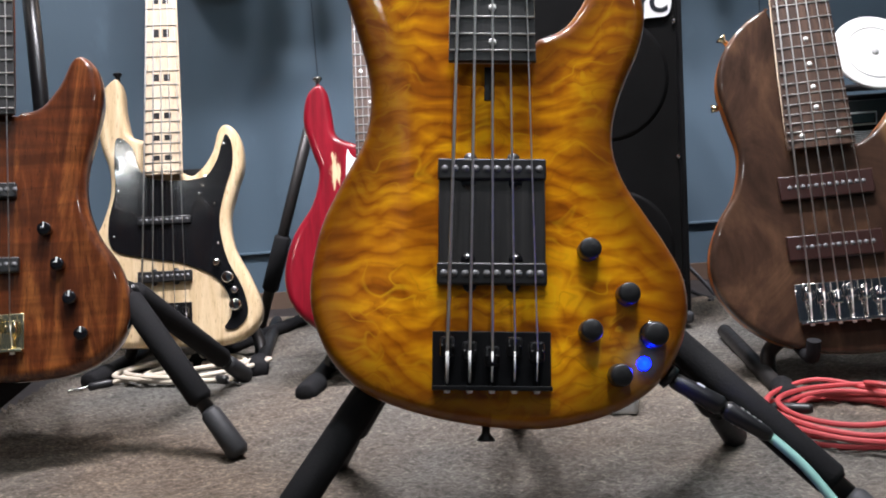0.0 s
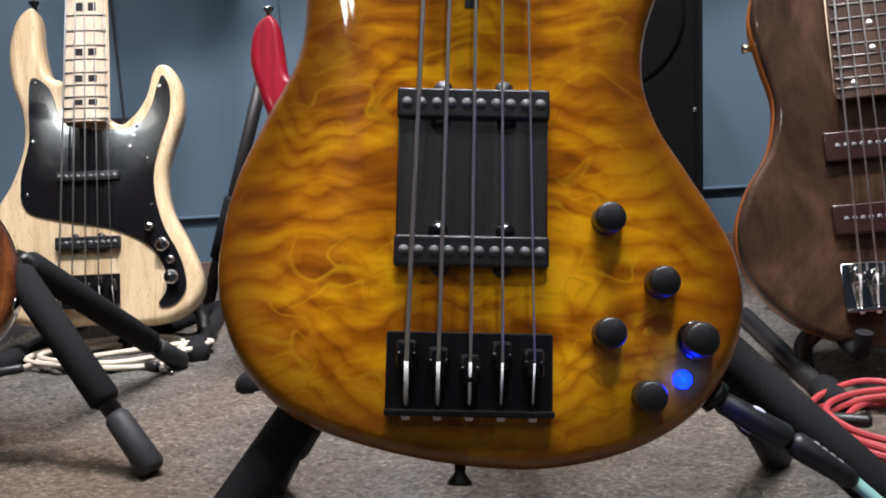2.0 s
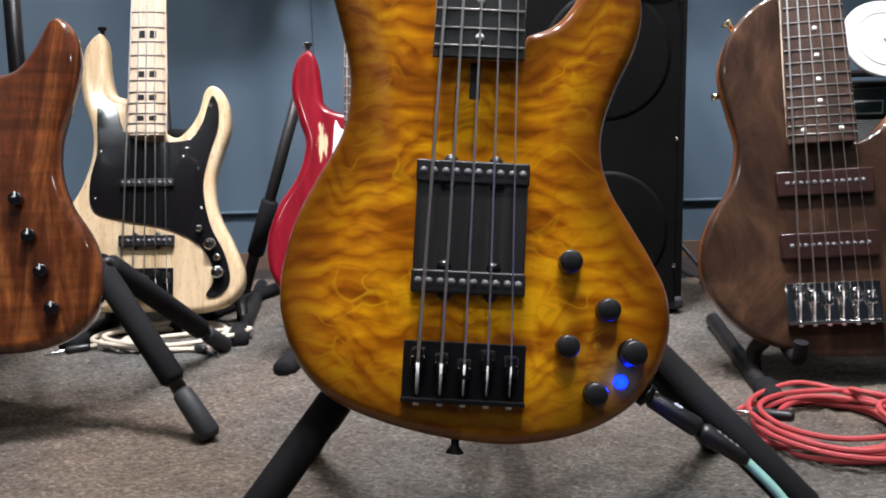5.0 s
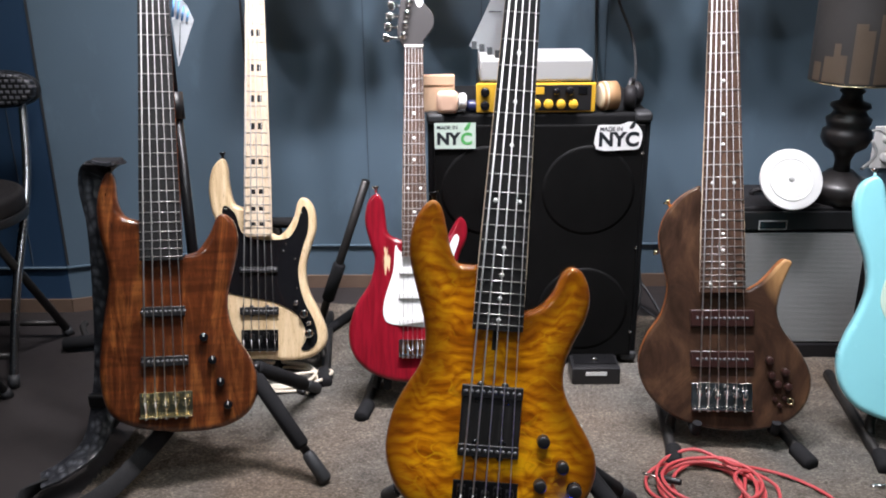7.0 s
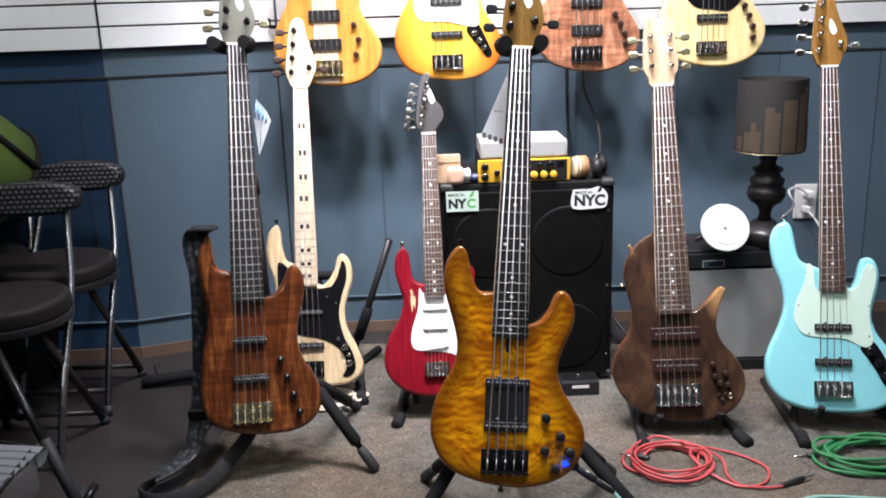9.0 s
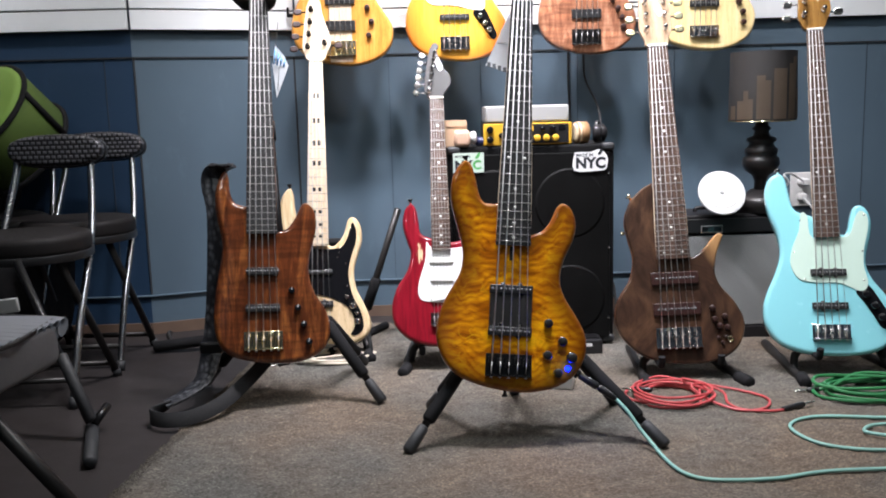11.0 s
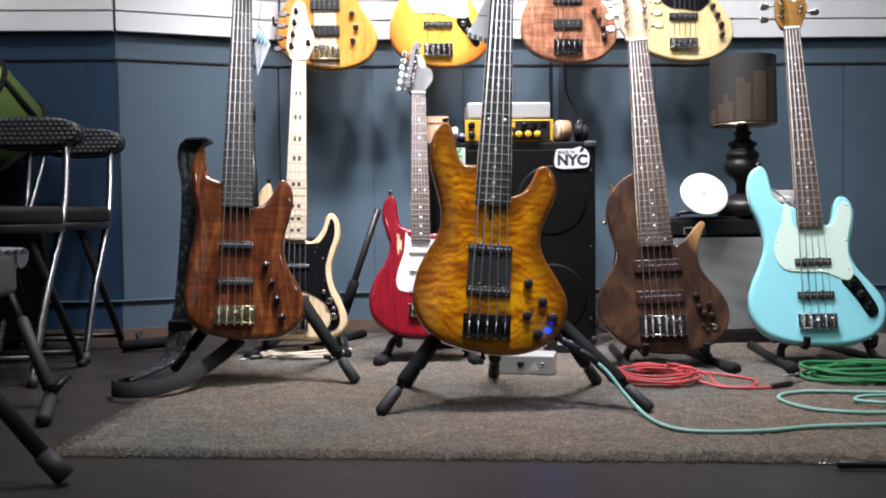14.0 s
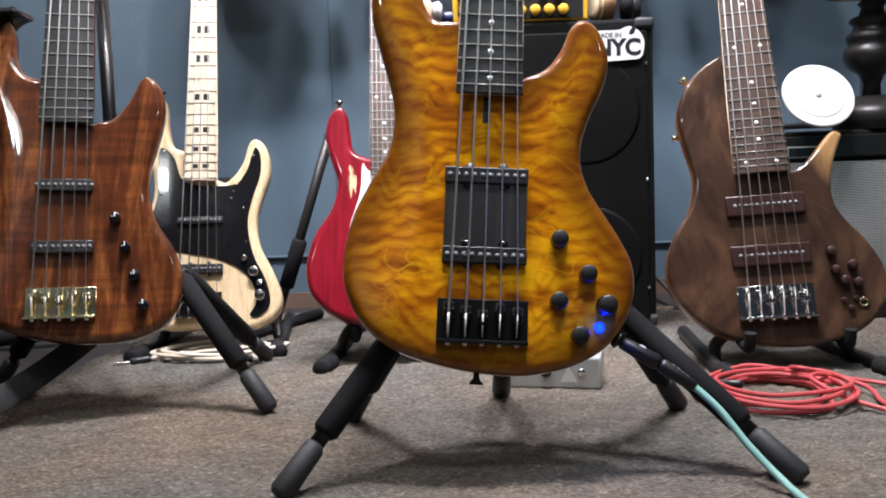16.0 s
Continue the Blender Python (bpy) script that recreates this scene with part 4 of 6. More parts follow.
for yy in (0.135, 0.05):
    pickup(g, yy, 0.126, 0.034, BROWNP, 6, 0.0182, 0.008, 2, STEEL)
for x, y in ((0.094, 0.049), (0.098, 0.018), (0.125, 0.025), (0.11, 0.0), (0.13, -0.005), (0.105, -0.032), (0.125, -0.03), (0.115, -0.045)):
    knob(g, x, y, 0.0075 if y > -0.02 else 0.0045, 0.014 if y > -0.02 else 0.006, BROWNP)
part("jack", turned([(0.008, 0), (0.008, 0.003), (0.0045, 0.003), (0.0045, 0.0)], Matrix.Translation((0.136, -0.036, 0)), 18), GOLD, g)
strap_button(g, -0.1, 0.365, -0.6, 0.8, GOLD)
part("side_peg", turned([(0.004, 0), (0.006, 0.01)], Matrix.Translation((-0.125, 0.27, -0.02)) @ Matrix.Rotation(-1.57, 4, "Y"), 12), GOLD, g)

# the seafoam five-string
g = thing("bass_guitar", guitar_pose((0.914, 0.414, 0.149), (-0.218, -0.923, 0.318), (0.046, 0.315, 0.948)), "glossy seafoam-green five-string bass with mint pickguard and rosewood neck", "bass guitar")
SEA_OUT = [(-0.114, 0.427), (-0.142, 0.412), (-0.154, 0.37), (-0.147, 0.311), (-0.127, 0.253), (-0.121, 0.197), (-0.137, 0.141), (-0.158, 0.094), (-0.171, 0.048), (-0.167, -0.005), (-0.137, -0.05), (-0.084, -0.075), (-0.02, -0.084), (0.06, -0.084), (0.12, -0.07), (0.16, -0.038), (0.175, 0.01), (0.165, 0.05), (0.14, 0.088), (0.114, 0.124), (0.101, 0.16), (0.103, 0.195), (0.115, 0.24), (0.12, 0.283), (0.112, 0.315), (0.096, 0.329), (0.078, 0.325), (0.068, 0.3), (0.058, 0.262), (0.04, 0.25), (-0.03, 0.3), (-0.056, 0.31), (-0.08, 0.327), (-0.09, 0.37), (-0.098, 0.41)]
part("body", slab(SEA_OUT, -0.042, 0.0, 0.012, 5, 6), SEAFOAM, g)
SG = [(-0.062, 0.31), (-0.07, 0.26), (-0.09, 0.21), (-0.096, 0.165), (-0.075, 0.125), (-0.03, 0.115), (0.03, 0.112), (0.08, 0.09), (0.1, 0.11), (0.092, 0.16), (0.096, 0.21), (0.108, 0.26), (0.108, 0.3), (0.09, 0.312), (0.076, 0.29), (0.062, 0.25), (0.036, 0.24), (-0.036, 0.24), (-0.046, 0.3)]
pg = part("pickguard", slab(SG, 0.0, 0.0028, 0.0008, 4, 2, False), MINT, g, "pale mint plastic pickguard")
for x, y in ((-0.066, 0.29), (-0.085, 0.2), (-0.06, 0.125), (0.02, 0.118), (0.09, 0.12), (0.09, 0.2), (0.1, 0.3)):
    part("screw", turned([(0.0026, 0), (0.002, 0.001)], Matrix.Translation((x, y, 0.0028)), 10), CHROME, pg)
cp = part("control_plate", slab([(0.068, 0.088), (0.085, 0.105), (0.105, 0.102), (0.13, 0.06), (0.15, 0.02), (0.148, -0.005), (0.128, -0.01), (0.105, 0.03), (0.085, 0.062)], 0.0, 0.0022, 0.0006, 4, 2, False), BLACKG, g, "glossy black control plate")
for x, y in ((0.092, 0.08), (0.112, 0.05), (0.128, 0.018)):
    knob(g, x, y, 0.0105, 0.016, BLACKG)
neck(g, 0.243, 0.842, 0.068, 0.044, 20, 0.864, ROSE, MAPLE, "dot", 5, (0.0185, 0.0085), -0.04, -0.012)
headstock(g, 0.842, 0.044, "bass", AMBERHEAD, CHROME, CHROME, WHITEP)
bridge(g, 0.098, 0.042, CHROME, 5, 0.0185)
for yy in (0.142, 0.05):
    pickup(g, yy, 0.092, 0.019, BLACKP, 5, 0.0175, 0.009, 2, STEEL, 0.005)
strap_button(g, -0.114, 0.427, -0.1, 1, CHROME)

# the four basses on the slat wall
HY = 1.105


def hung(x, z, sx, body_mat, label, fb, neck_mat, hw, guard, pick_mat, knobs, bridge_h, pk, knob_mat, frets=21):
    g = thing("bass_guitar", guitar_pose((x, HY, z), (0, -0.998, 0.06), (0.0, 0.06, 0.998)), label, "bass guitar", "basses on the slat wall")
    part("body", slab(scaled(JAZZ, sx, 0.97), -0.042, 0.0, 0.011, 5, 5), body_mat, g)
    if guard is not None:
        gp = part("pickguard", slab(guard[1], 0.0, 0.0028, 0.0008, 4, 2, False), guard[0], g)
    neck(g, 0.25, 0.865, 0.072, 0.045, frets, 0.864, fb, neck_mat, "dot", 5, (0.0185, 0.0085), -bridge_h + 0.006, -0.014)
    headstock(g, 0.865, 0.045, "bass", body_mat, hw, hw)
    bridge(g, 0.098, bridge_h, hw, 5, 0.0185)
    for yy, h in pk:
        pickup(g, yy, 0.098, h, pick_mat, 5, 0.0175, 0.009, 2 if h < 0.03 else 1)
    for kx, ky in knobs:
        knob(g, kx, ky, 0.009, 0.015, knob_mat)
    # hook on the slats that carries the headstock
    h = thing("guitar_hanger", pose(x, WY - 0.026, z + 0.9), "black metal slat-wall guitar hook with padded arms", "hanger", "guitar hooks")
    part("back_plate", B((0, -0.006, 0), (0.05, 0.006, 0.09), 0.002), BLACKM, h)
    part("arm", rod((0, -0.008, 0), (0, -0.15, 0.0), 0.006), BLACKM, h)
    for s in (-1, 1):
        part("fork", rod((0, -0.15, 0), (s * 0.045, -0.17, 0.0), 0.006, bm=rod((s * 0.045, -0.17, 0), (s * 0.045, -0.25, 0.012), 0.009)), FOAM, h)
    return g


WG = [(-0.11, 0.3), (-0.1, 0.2), (-0.1, 0.14), (-0.075, 0.105), (0.0, 0.1), (0.065, 0.085), (0.1, 0.09), (0.1, 0.15), (0.104, 0.22), (0.122, 0.29), (0.095, 0.29), (0.06, 0.25), (-0.04, 0.25), (-0.07, 0.32)]
BG = [(-0.085, 0.3), (-0.09, 0.2), (-0.085, 0.14), (-0.05, 0.105), (0.0, 0.098), (0.055, 0.092), (0.09, 0.13), (0.1, 0.2), (0.115, 0.28), (0.09, 0.28), (0.06, 0.245), (-0.04, 0.245), (-0.06, 0.3)]
ga = hung(-0.445, 0.991, 1.0, HONEY, "honey-coloured five-string bass with gold bridge and striped centre, hung on slats", ROSE, MAPLE, GOLD, None, BLACKP, ((0.09, 0.105), (0.103, 0.06), (0.093, 0.015)), 0.05, ((0.135, 0.034), (0.048, 0.034)), BROWNP)
part("centre_stripe", B((0, 0.09, 0.0005), (0.075, 0.32, 0.0014), 0.0004), MAPLE, ga, "pale maple centre stripe")
gb = hung(-0.066, 0.996, 1.0, BURST, "honey sunburst jazz-style bass with white pickguard, hung on slats", MAPLE, MAPLE, CHROME, (WHITEP, WG), BLACKP, ((0.085, 0.062), (0.1, 0.04), (0.115, 0.018)), 0.045, ((0.16, 0.019), (0.062, 0.019)), CHROME)
part("control_plate", slab([(0.062, 0.07), (0.08, 0.095), (0.1, 0.09), (0.125, 0.04), (0.14, 0.0), (0.125, -0.012), (0.1, 0.02)], 0.0, 0.0022, 0.0006, 4, 2, False), BLACKG, gb, "glossy black control plate")
gc = hung(0.373, 1.008, 0.97, WALNUT, "figured reddish walnut bass with black hardware, hung on slats", MAPLE, MAPLE, BLACKM, None, BLACKP, ((0.088, 0.095), (0.105, 0.065), (0.118, 0.035), (0.122, 0.005)), 0.05, ((0.135, 0.03), (0.05, 0.03)), BROWNP)
gd = hung(0.767, 1.01, 1.0, CREAM, "pale cream ash bass with black pickguard, hung on slats", MAPLE, MAPLE, CHROME, (BLACKG, BG), BLACKP, ((0.085, 0.135), (0.1, 0.105), (0.115, 0.075), (0.128, 0.042), (0.13, 0.008)), 0.038, ((0.165, 0.019), (0.072, 0.022)), BROWNP)

# ---- stands ----


def padded_leg(st, a, b, r=0.012, foot=0.07, name="leg"):
    """A steel leg with a foam sleeve over most of it and a rubber foot."""
    a, b = Vector(a), Vector(b)
    d = (b - a).normalized()
    lg = part(name, rod(a, b - d * foot, r * 0.75), BLACKM, st)
    part("foam_sleeve", rod(a + d * 0.01, b - d * (foot + 0.012), r * 1.25, round_end=0.006), FOAM, lg)
    part("rubber_foot", rod(b - d * foot, b, r * 1.02, r * 1.15, round_end=0.006), RUBBER, lg)
    return lg


def tripod_stand(label, hub, legs, rests, post_top=None):
    """Crossbar behind the body, sleeved legs from it, two padded rests, and a post up to a padded yoke."""
    o = Vector((hub[0], hub[1], 0))
    st = thing("guitar_stand", Matrix.Translation(o), label, "stand", "guitar stands")
    h = Vector(hub) - o
    part("hub", turned([(0.016, -0.03), (0.022, -0.02), (0.022, 0.03), (0.014, 0.04)], Matrix.Translation(h), 16), BLACKM, st)
    for a, f in legs:
        a = Vector(a) - o
        part("shoulder_bar", rod(h, a, 0.01), BLACKM, st)
        padded_leg(st, a, Vector(f) - o, 0.0125)
    for r in rests:
        p = Vector(r) - o
        part("rest_arm", hose([h, (h + p) / 2 + Vector((0, 0.02, -0.01)), p + Vector((0, 0.03, -0.006)), p], 0.011, 10, 5), FOAM, st)
    if post_top is not None:
        t = Vector(post_top) - o
        part("post", rod(h, h + (t - h) * 0.62, 0.011), BLACKM, st)
        part("upper_post", rod(h + (t - h) * 0.6, t, 0.008), BLACKM, st)
        part("clamp", rod(h + (t - h) * 0.57, h + (t - h) * 0.63, 0.016), BLACKP, st)
        for s in (-1, 1):
            part("yoke_arm", hose([t, t + Vector((s * 0.03, -0.01, 0.0)), t + Vector((s * 0.043, -0.05, 0.012)), t + Vector((s * 0.038, -0.1, 0.018))], 0.016, 12, 5), FOAM, st)
    return st


gm = AMBER.matrix_world
LS, RS = (-0.085, 0.075, 0.185), (0.165, 0.075, 0.185)
tripod_stand("black tripod guitar stand with foam-sleeved legs under the amber bass", (0.03, 0.13, 0.19), [(LS, (-0.232, -0.062, 0.014)), (RS, (0.335, -0.075, 0.014)), (RS, (0.285, 0.225, 0.014)), (LS, (-0.18, 0.238, 0.014)), ((0.035, 0.15, 0.17), (0.042, 0.335, 0.014))], [gm @ Vector((-0.065, -0.05, -0.05)), gm @ Vector((0.1, -0.05, -0.05))], gm @ Vector((0.0, 0.885, -0.045)))
km = KOAG.matrix_world
tripod_stand("black tripod guitar stand with foam-sleeved legs under the koa bass", (-0.56, 0.43, 0.19), [((-0.45, 0.365, 0.215), (-0.302, 0.285, 0.014)), ((-0.66, 0.43, 0.19), (-0.81, 0.5, 0.014)), ((-0.45, 0.385, 0.215), (-0.375, 0.66, 0.014))], [km @ Vector((-0.06, -0.045, -0.05)), km @ Vector((0.1, -0.05, -0.05))], km @ Vector((0.0, 0.91, -0.045)))


def frame_stand(label, x, y, w, fy, by, top, back=None, hook=0.06, z=0.075):
    """A low A-frame stand: two floor tubes with foam ends, a cross bar and two foam hooks."""
    st = thing("guitar_stand", pose(x, y, 0), label, "stand", "guitar stands")
    for s in (-1, 1):
        part("floor_tube", rod((s * w, fy - y, 0.016), (s * w * 0.72, by - y, 0.02), 0.012, round_end=0.004), TUBE, st)
        part("foam_end", rod((s * w * 1.02, fy - y - 0.012, 0.0175), (s * w * 0.93, fy - y + 0.05, 0.0175), 0.0165, round_end=0.004), FOAM, st)
        part("upright", hose([(s * w * 0.86, fy - y + 0.12, 0.018), (s * w * 0.8, fy - y + 0.14, z * 0.6), (s * w * 0.62, fy - y + 0.13, z)], 0.011, 10, 5), TUBE, st)
        part("hook", hose([(s * w * 0.62, fy - y + 0.13, z), (s * w * 0.6, fy - y + 0.08, z - 0.016), (s * w * 0.6, fy - y + 0.056, z - 0.016), (s * w * 0.6, fy - y + 0.05, z + 0.008)], 0.0095, 10, 5), FOAM, st)
    part("cross_bar", rod((-w * 0.62, fy - y + 0.13, z), (w * 0.62, fy - y + 0.13, z), 0.01), TUBE, st)
    if back is not None:
        part("back_rest", rod((back[0] - x, back[1] - y, 0.02), (top[0] - x, top[1] - y, top[2]), 0.012), TUBE, st)
        part("back_pad", rod((top[0] - x - 0.05, top[1] - y, top[2]), (top[0] - x + 0.05, top[1] - y, top[2]), 0.014, round_end=0.004), FOAM, st)
    return st


frame_stand("low dark tubular stand under the burl-walnut bass", 0.53, 0.5, 0.135, 0.345, 0.72, (0.5, 0.62, 0.36), (0.5, 0.78), z=0.07)
frame_stand("low dark tubular stand under the seafoam bass", 0.96, 0.5, 0.15, 0.325, 0.72, (0.95, 0.6, 0.36), (0.95, 0.78), z=0.085)
frame_stand("low dark tubular stand under the worn red guitar", -0.12, 0.68, 0.135, 0.53, 0.98, (-0.1, 0.8, 0.32), (-0.12, 0.95), z=0.075)
frame_stand("low dark tubular stand under the natural ash bass", -0.5, 0.83, 0.14, 0.69, 1.08, (-0.5, 0.93, 0.34), (-0.5, 1.06), z=0.08)
sp = thing("folded_stand", pose(-0.33, 0.98, 0), "slim dark folded stand leaning beside the red guitar", "stand")
part("long_tube", rod((-0.09, 0.02, 0.018), (0.06, -0.02, 0.44), 0.011), TUBE, sp)
part("foam_sleeve", rod((-0.06, 0.012, 0.1), (-0.02, 0.0, 0.21), 0.017, round_end=0.005), FOAM, sp)
part("floor_tube", rod((-0.16, -0.22, 0.02), (0.0, 0.12, 0.02), 0.013, round_end=0.004), FOAM, sp)
sp = thing("folded_stand", pose(-1.02, 0.86, 0), "dark foam-ended stand tube lying on the floor", "stand")
part("floor_tube", rod((-0.055, 0.03, 0.02), (0.16, 0.06, 0.035), 0.018, round_end=0.004), FOAM, sp)
part("bracket", hose([(0.0, 0.05, 0.03), (-0.02, 0.08, 0.045), (-0.02, 0.1, 0.05)], 0.009), TUBE, sp)

# ---- the amplifier corner ----
cab = thing("speaker_cabinet", pose(0.147, 0.785, 0.0), "tall black carpet-covered bass speaker cabinet with steel corners", "speaker")
CW, CD, CH = 0.51, 0.4, 0.64
part("body", B((0, CD / 2 + 0.012, CH / 2 + 0.012), (CW, CD, CH - 0.024), 0.008, None, 3), TOLEX, cab)
part("front_grille", B((0, 0.008, CH / 2 + 0.005), (CW - 0.03, 0.012, CH - 0.06), 0.003), GRILLE, cab)
for sx in (-1, 1):
    for z in (0.16, 0.46):
        s = part("speaker_cone", turned([(0.108, 0), (0.108, 0.0006), (0.1, 0.001), (0.062, 0.0006), (0.058, 0.0009), (0.01, 0.001)], Matrix.Translation((sx * 0.117, 0.0025, z)) @ Matrix.Rotation(math.radians(90), 4, "X"), 40), GRILLE, cab)
    for z in (0.03, CH - 0.01):
        part("corner", B((sx * (CW / 2 - 0.018), 0.03, z), (0.04, 0.05, 0.024), 0.008, None, 3), RUBBER, cab)
    part("foot", turned([(0.018, 0), (0.016, 0.014)], Matrix.Translation((sx * 0.2, 0.06, 0)), 14), RUBBER, cab)
    part("foot", turned([(0.018, 0), (0.016, 0.014)], Matrix.Translation((sx * 0.2, 0.34, 0)), 14), RUBBER, cab)
for z in (0.1, 0.32, 0.55):
    part("screw", turned([(0.004, 0), (0.003, 0.002)], Matrix.Translation((0.236, 0.0, z)) @ Matrix.Rotation(math.radians(90), 4, "X"), 10), CHROME, cab)

STICK_W = plain("white_vinyl_sticker", (0.8, 0.8, 0.8), 0.35, 0, 0, 60, 0.02, 0)
STICK_G = plain("pale_green_sticker", (0.55, 0.66, 0.58), 0.4, 0, 0, 60, 0.04, 0)
INKG = plain("green_ink", (0.1, 0.4, 0.12), 0.4)
INKD = plain("dark_ink", (0.012, 0.016, 0.02), 0.4)
UPR = Matrix.Rotation(math.radians(90), 4, "X")
st = thing("sticker", pose(0.327, 0.7835, 0.588), "white die-cut sticker with black city lettering, on the cabinet", "sticker")
part("vinyl", slab([(-0.05, -0.028), (-0.05, 0.02), (-0.04, 0.028), (0.0, 0.028), (0.022, 0.035), (0.04, 0.028), (0.052, 0.01), (0.052, -0.01), (0.045, -0.027), (0.02, -0.03)], 0, 0.0006, 0, 3), STICK_W, st).matrix_basis = UPR
words("lettering", "NYC", 0.044, UPR @ Matrix.Translation((0.0, -0.007, 0.0008)), INKD, st, 0.0002, 0.0019)
words("small_lettering", "MADE IN", 0.013, UPR @ Matrix.Translation((-0.018, 0.018, 0.0008)), INKD, st, 0.0002, 0.0003)
part("leaf", slab([(0.022, 0.02), (0.03, 0.034), (0.037, 0.034), (0.032, 0.02)], 0, 0.0009, 0, 3), INKD, st).matrix_basis = UPR
st = thing("sticker", pose(-0.045, 0.7835, 0.593), "pale green rectangular sticker with dark city lettering, on the cabinet", "sticker")
part("vinyl", B((0, -0.0003, 0), (0.094, 0.0006, 0.06)), STICK_G, st)
words("lettering", "NY", 0.037, UPR @ Matrix.Translation((-0.016, -0.008, 0.0008)), INKD, st, 0.0002, 0.0019)
words("green_lettering", "C", 0.037, UPR @ Matrix.Translation((0.026, -0.008, 0.0008)), INKG, st, 0.0002, 0.0014)
words("small_lettering", "MADE IN", 0.012, UPR @ Matrix.Translation((-0.018, 0.019, 0.0008)), INKD, st, 0.0002, 0.0002)
part("leaf", slab([(0.02, 0.014), (0.03, 0.029), (0.036, 0.029), (0.03, 0.014)], 0, 0.0009, 0, 3), INKG, st).matrix_basis = UPR

YELLOW = plain("yellow_enamel", (0.62, 0.36, 0.03), 0.35, 0, 0.3, 90, 0.08, 0)
SILVER = plain("brushed_silver", (0.5, 0.5, 0.49), 0.3, 0.3, 0, 200, 0.06, 0.02)
hd = thing("amplifier_head", pose(0.138, 0.8, CH + 0.002), "small amplifier head with yellow front and silver top, on the cabinet", "amplifier")
part("chassis", B((0, 0.11, 0.04), (0.262, 0.2, 0.06), 0.004), BLACKM, hd)
part("front_panel", B((0, 0.006, 0.033), (0.27, 0.012, 0.066), 0.003), YELLOW, hd, "yellow front panel")
part("top_cover", B((0, 0.1, 0.094), (0.254, 0.19, 0.05), 0.006), SILVER, hd, "bare silver top cover")
part("black_inset", B((0.03, -0.0006, 0.033), (0.19, 0.003, 0.058), 0.001), BLACKP, hd)
for i in range(4):
    k = turned([(0.011, 0), (0.0105, 0.012), (0.008, 0.014)], Matrix.Translation((0.0 + i * 0.028, -0.002, 0.02)) @ UPR, 18)
    part("knob", k, YELLOW, hd, "yellow knob" if i == 0 else "")
for x, z, r in ((-0.115, 0.048, 0.011), (-0.115, 0.018, 0.011), (-0.08, 0.03, 0.009), (0.045, 0.049, 0.008), (0.075, 0.05, 0.01)):
    part("knob", turned([(r, 0), (r * 0.95, 0.012), (r * 0.7, 0.014)], Matrix.Translation((x, -0.002, z)) @ UPR, 16), BLACKG, hd)
for x in (-0.018, 0.008, 0.105):
    part("label_plate", B((x, -0.0025, 0.05), (0.02, 0.002, 0.016), 0.0005), YELLOW if x < 0.05 else BLACKG, hd)
for s in (-1, 1):
    part("foot", turned([(0.01, -0.002), (0.01, 0.006)], Matrix.Translation((s * 0.11, 0.03, 0)), 12), RUBBER, hd)

KRAFT = plain("tan_cardboard", (0.55, 0.38, 0.25), 0.7, 0, 0, 160, 0.12, 0.1)
bx = thing("cardboard_box", pose(-0.088, 0.84, CH), "small tan cardboard box, on the cabinet", "box")
part("carton", B((0, 0.02, 0.038), (0.085, 0.07, 0.076), 0.003), KRAFT, bx)
part("lid_flap", B((0.0, -0.016, 0.072), (0.083, 0.002, 0.02), 0.0005), KRAFT, bx)
WOODT = plain("raw_wood", (0.55, 0.36, 0.26), 0.6, 0, 0, 80, 0.12, 0.1)
bx = thing("wooden_plug", pose(-0.062, 0.805, CH), "turned pale wooden block with white cap, on the cabinet", "block")
part("block", B((0, 0, 0.026), (0.05, 0.03, 0.052), 0.012, None, 3), WOODT, bx)
part("cap", turned([(0.017, 0), (0.02, 0.012), (0.013, 0.018)], Matrix.Translation((0.026, 0, 0.028)) @ Matrix.Rotation(1.57, 4, "Y"), 16), WHITEP, bx)
bx = thing("cable_connector", pose(0.0, 0.815, CH), "dark blue plastic connector on the cabinet top", "connector")
part("shell", turned([(0.012, 0), (0.015, 0.01), (0.013, 0.03), (0.008, 0.036)], pose(-0.02, 0, 0.015, 0, 90, 0), 14), plain("navy_plastic", (0.012, 0.016, 0.06), 0.35), bx)
tp = thing("tape_roll", pose(0.315, 0.83, CH + 0.034), "tan and cream tape roll lying on the cabinet beside headphones", "tape")
TAN = plain("tan_tape", (0.3, 0.17, 0.08), 0.6)
part("tape", turned([(0.02, -0.028), (0.033, -0.028), (0.033, 0.008), (0.02, 0.008)], pose(0, 0, 0, 0, 90, 12), 28), TAN, tp)
part("core", turned([(0.021, -0.032), (0.026, -0.032), (0.0335, -0.022), (0.0335, -0.018), (0.021, -0.018)], pose(0, 0, 0, 0, 90, 12), 28), plain("cream_card", (0.7, 0.58, 0.4), 0.7), tp)
hp = thing("headphones", pose(0.352, 0.83, CH + 0.03), "black headphones resting against the tape roll", "headphones")
part("ear_cup", turned([(0.02, -0.01), (0.028, -0.004), (0.028, 0.012), (0.02, 0.018)], pose(0.0, 0, 0, 0, 90, -10), 20), LEATHER, hp)
part("ear_cup", turned([(0.02, -0.01), (0.028, -0.004), (0.028, 0.012), (0.02, 0.018)], pose(0.02, 0.05, 0, 0, 90, 20), 20), LEATHER, hp)
part("headband", hose([(0.0, 0, 0.02), (0.005, 0.01, 0.034), (0.015, 0.04, 0.034), (0.02, 0.05, 0.02)], 0.005), BLACKP, hp)

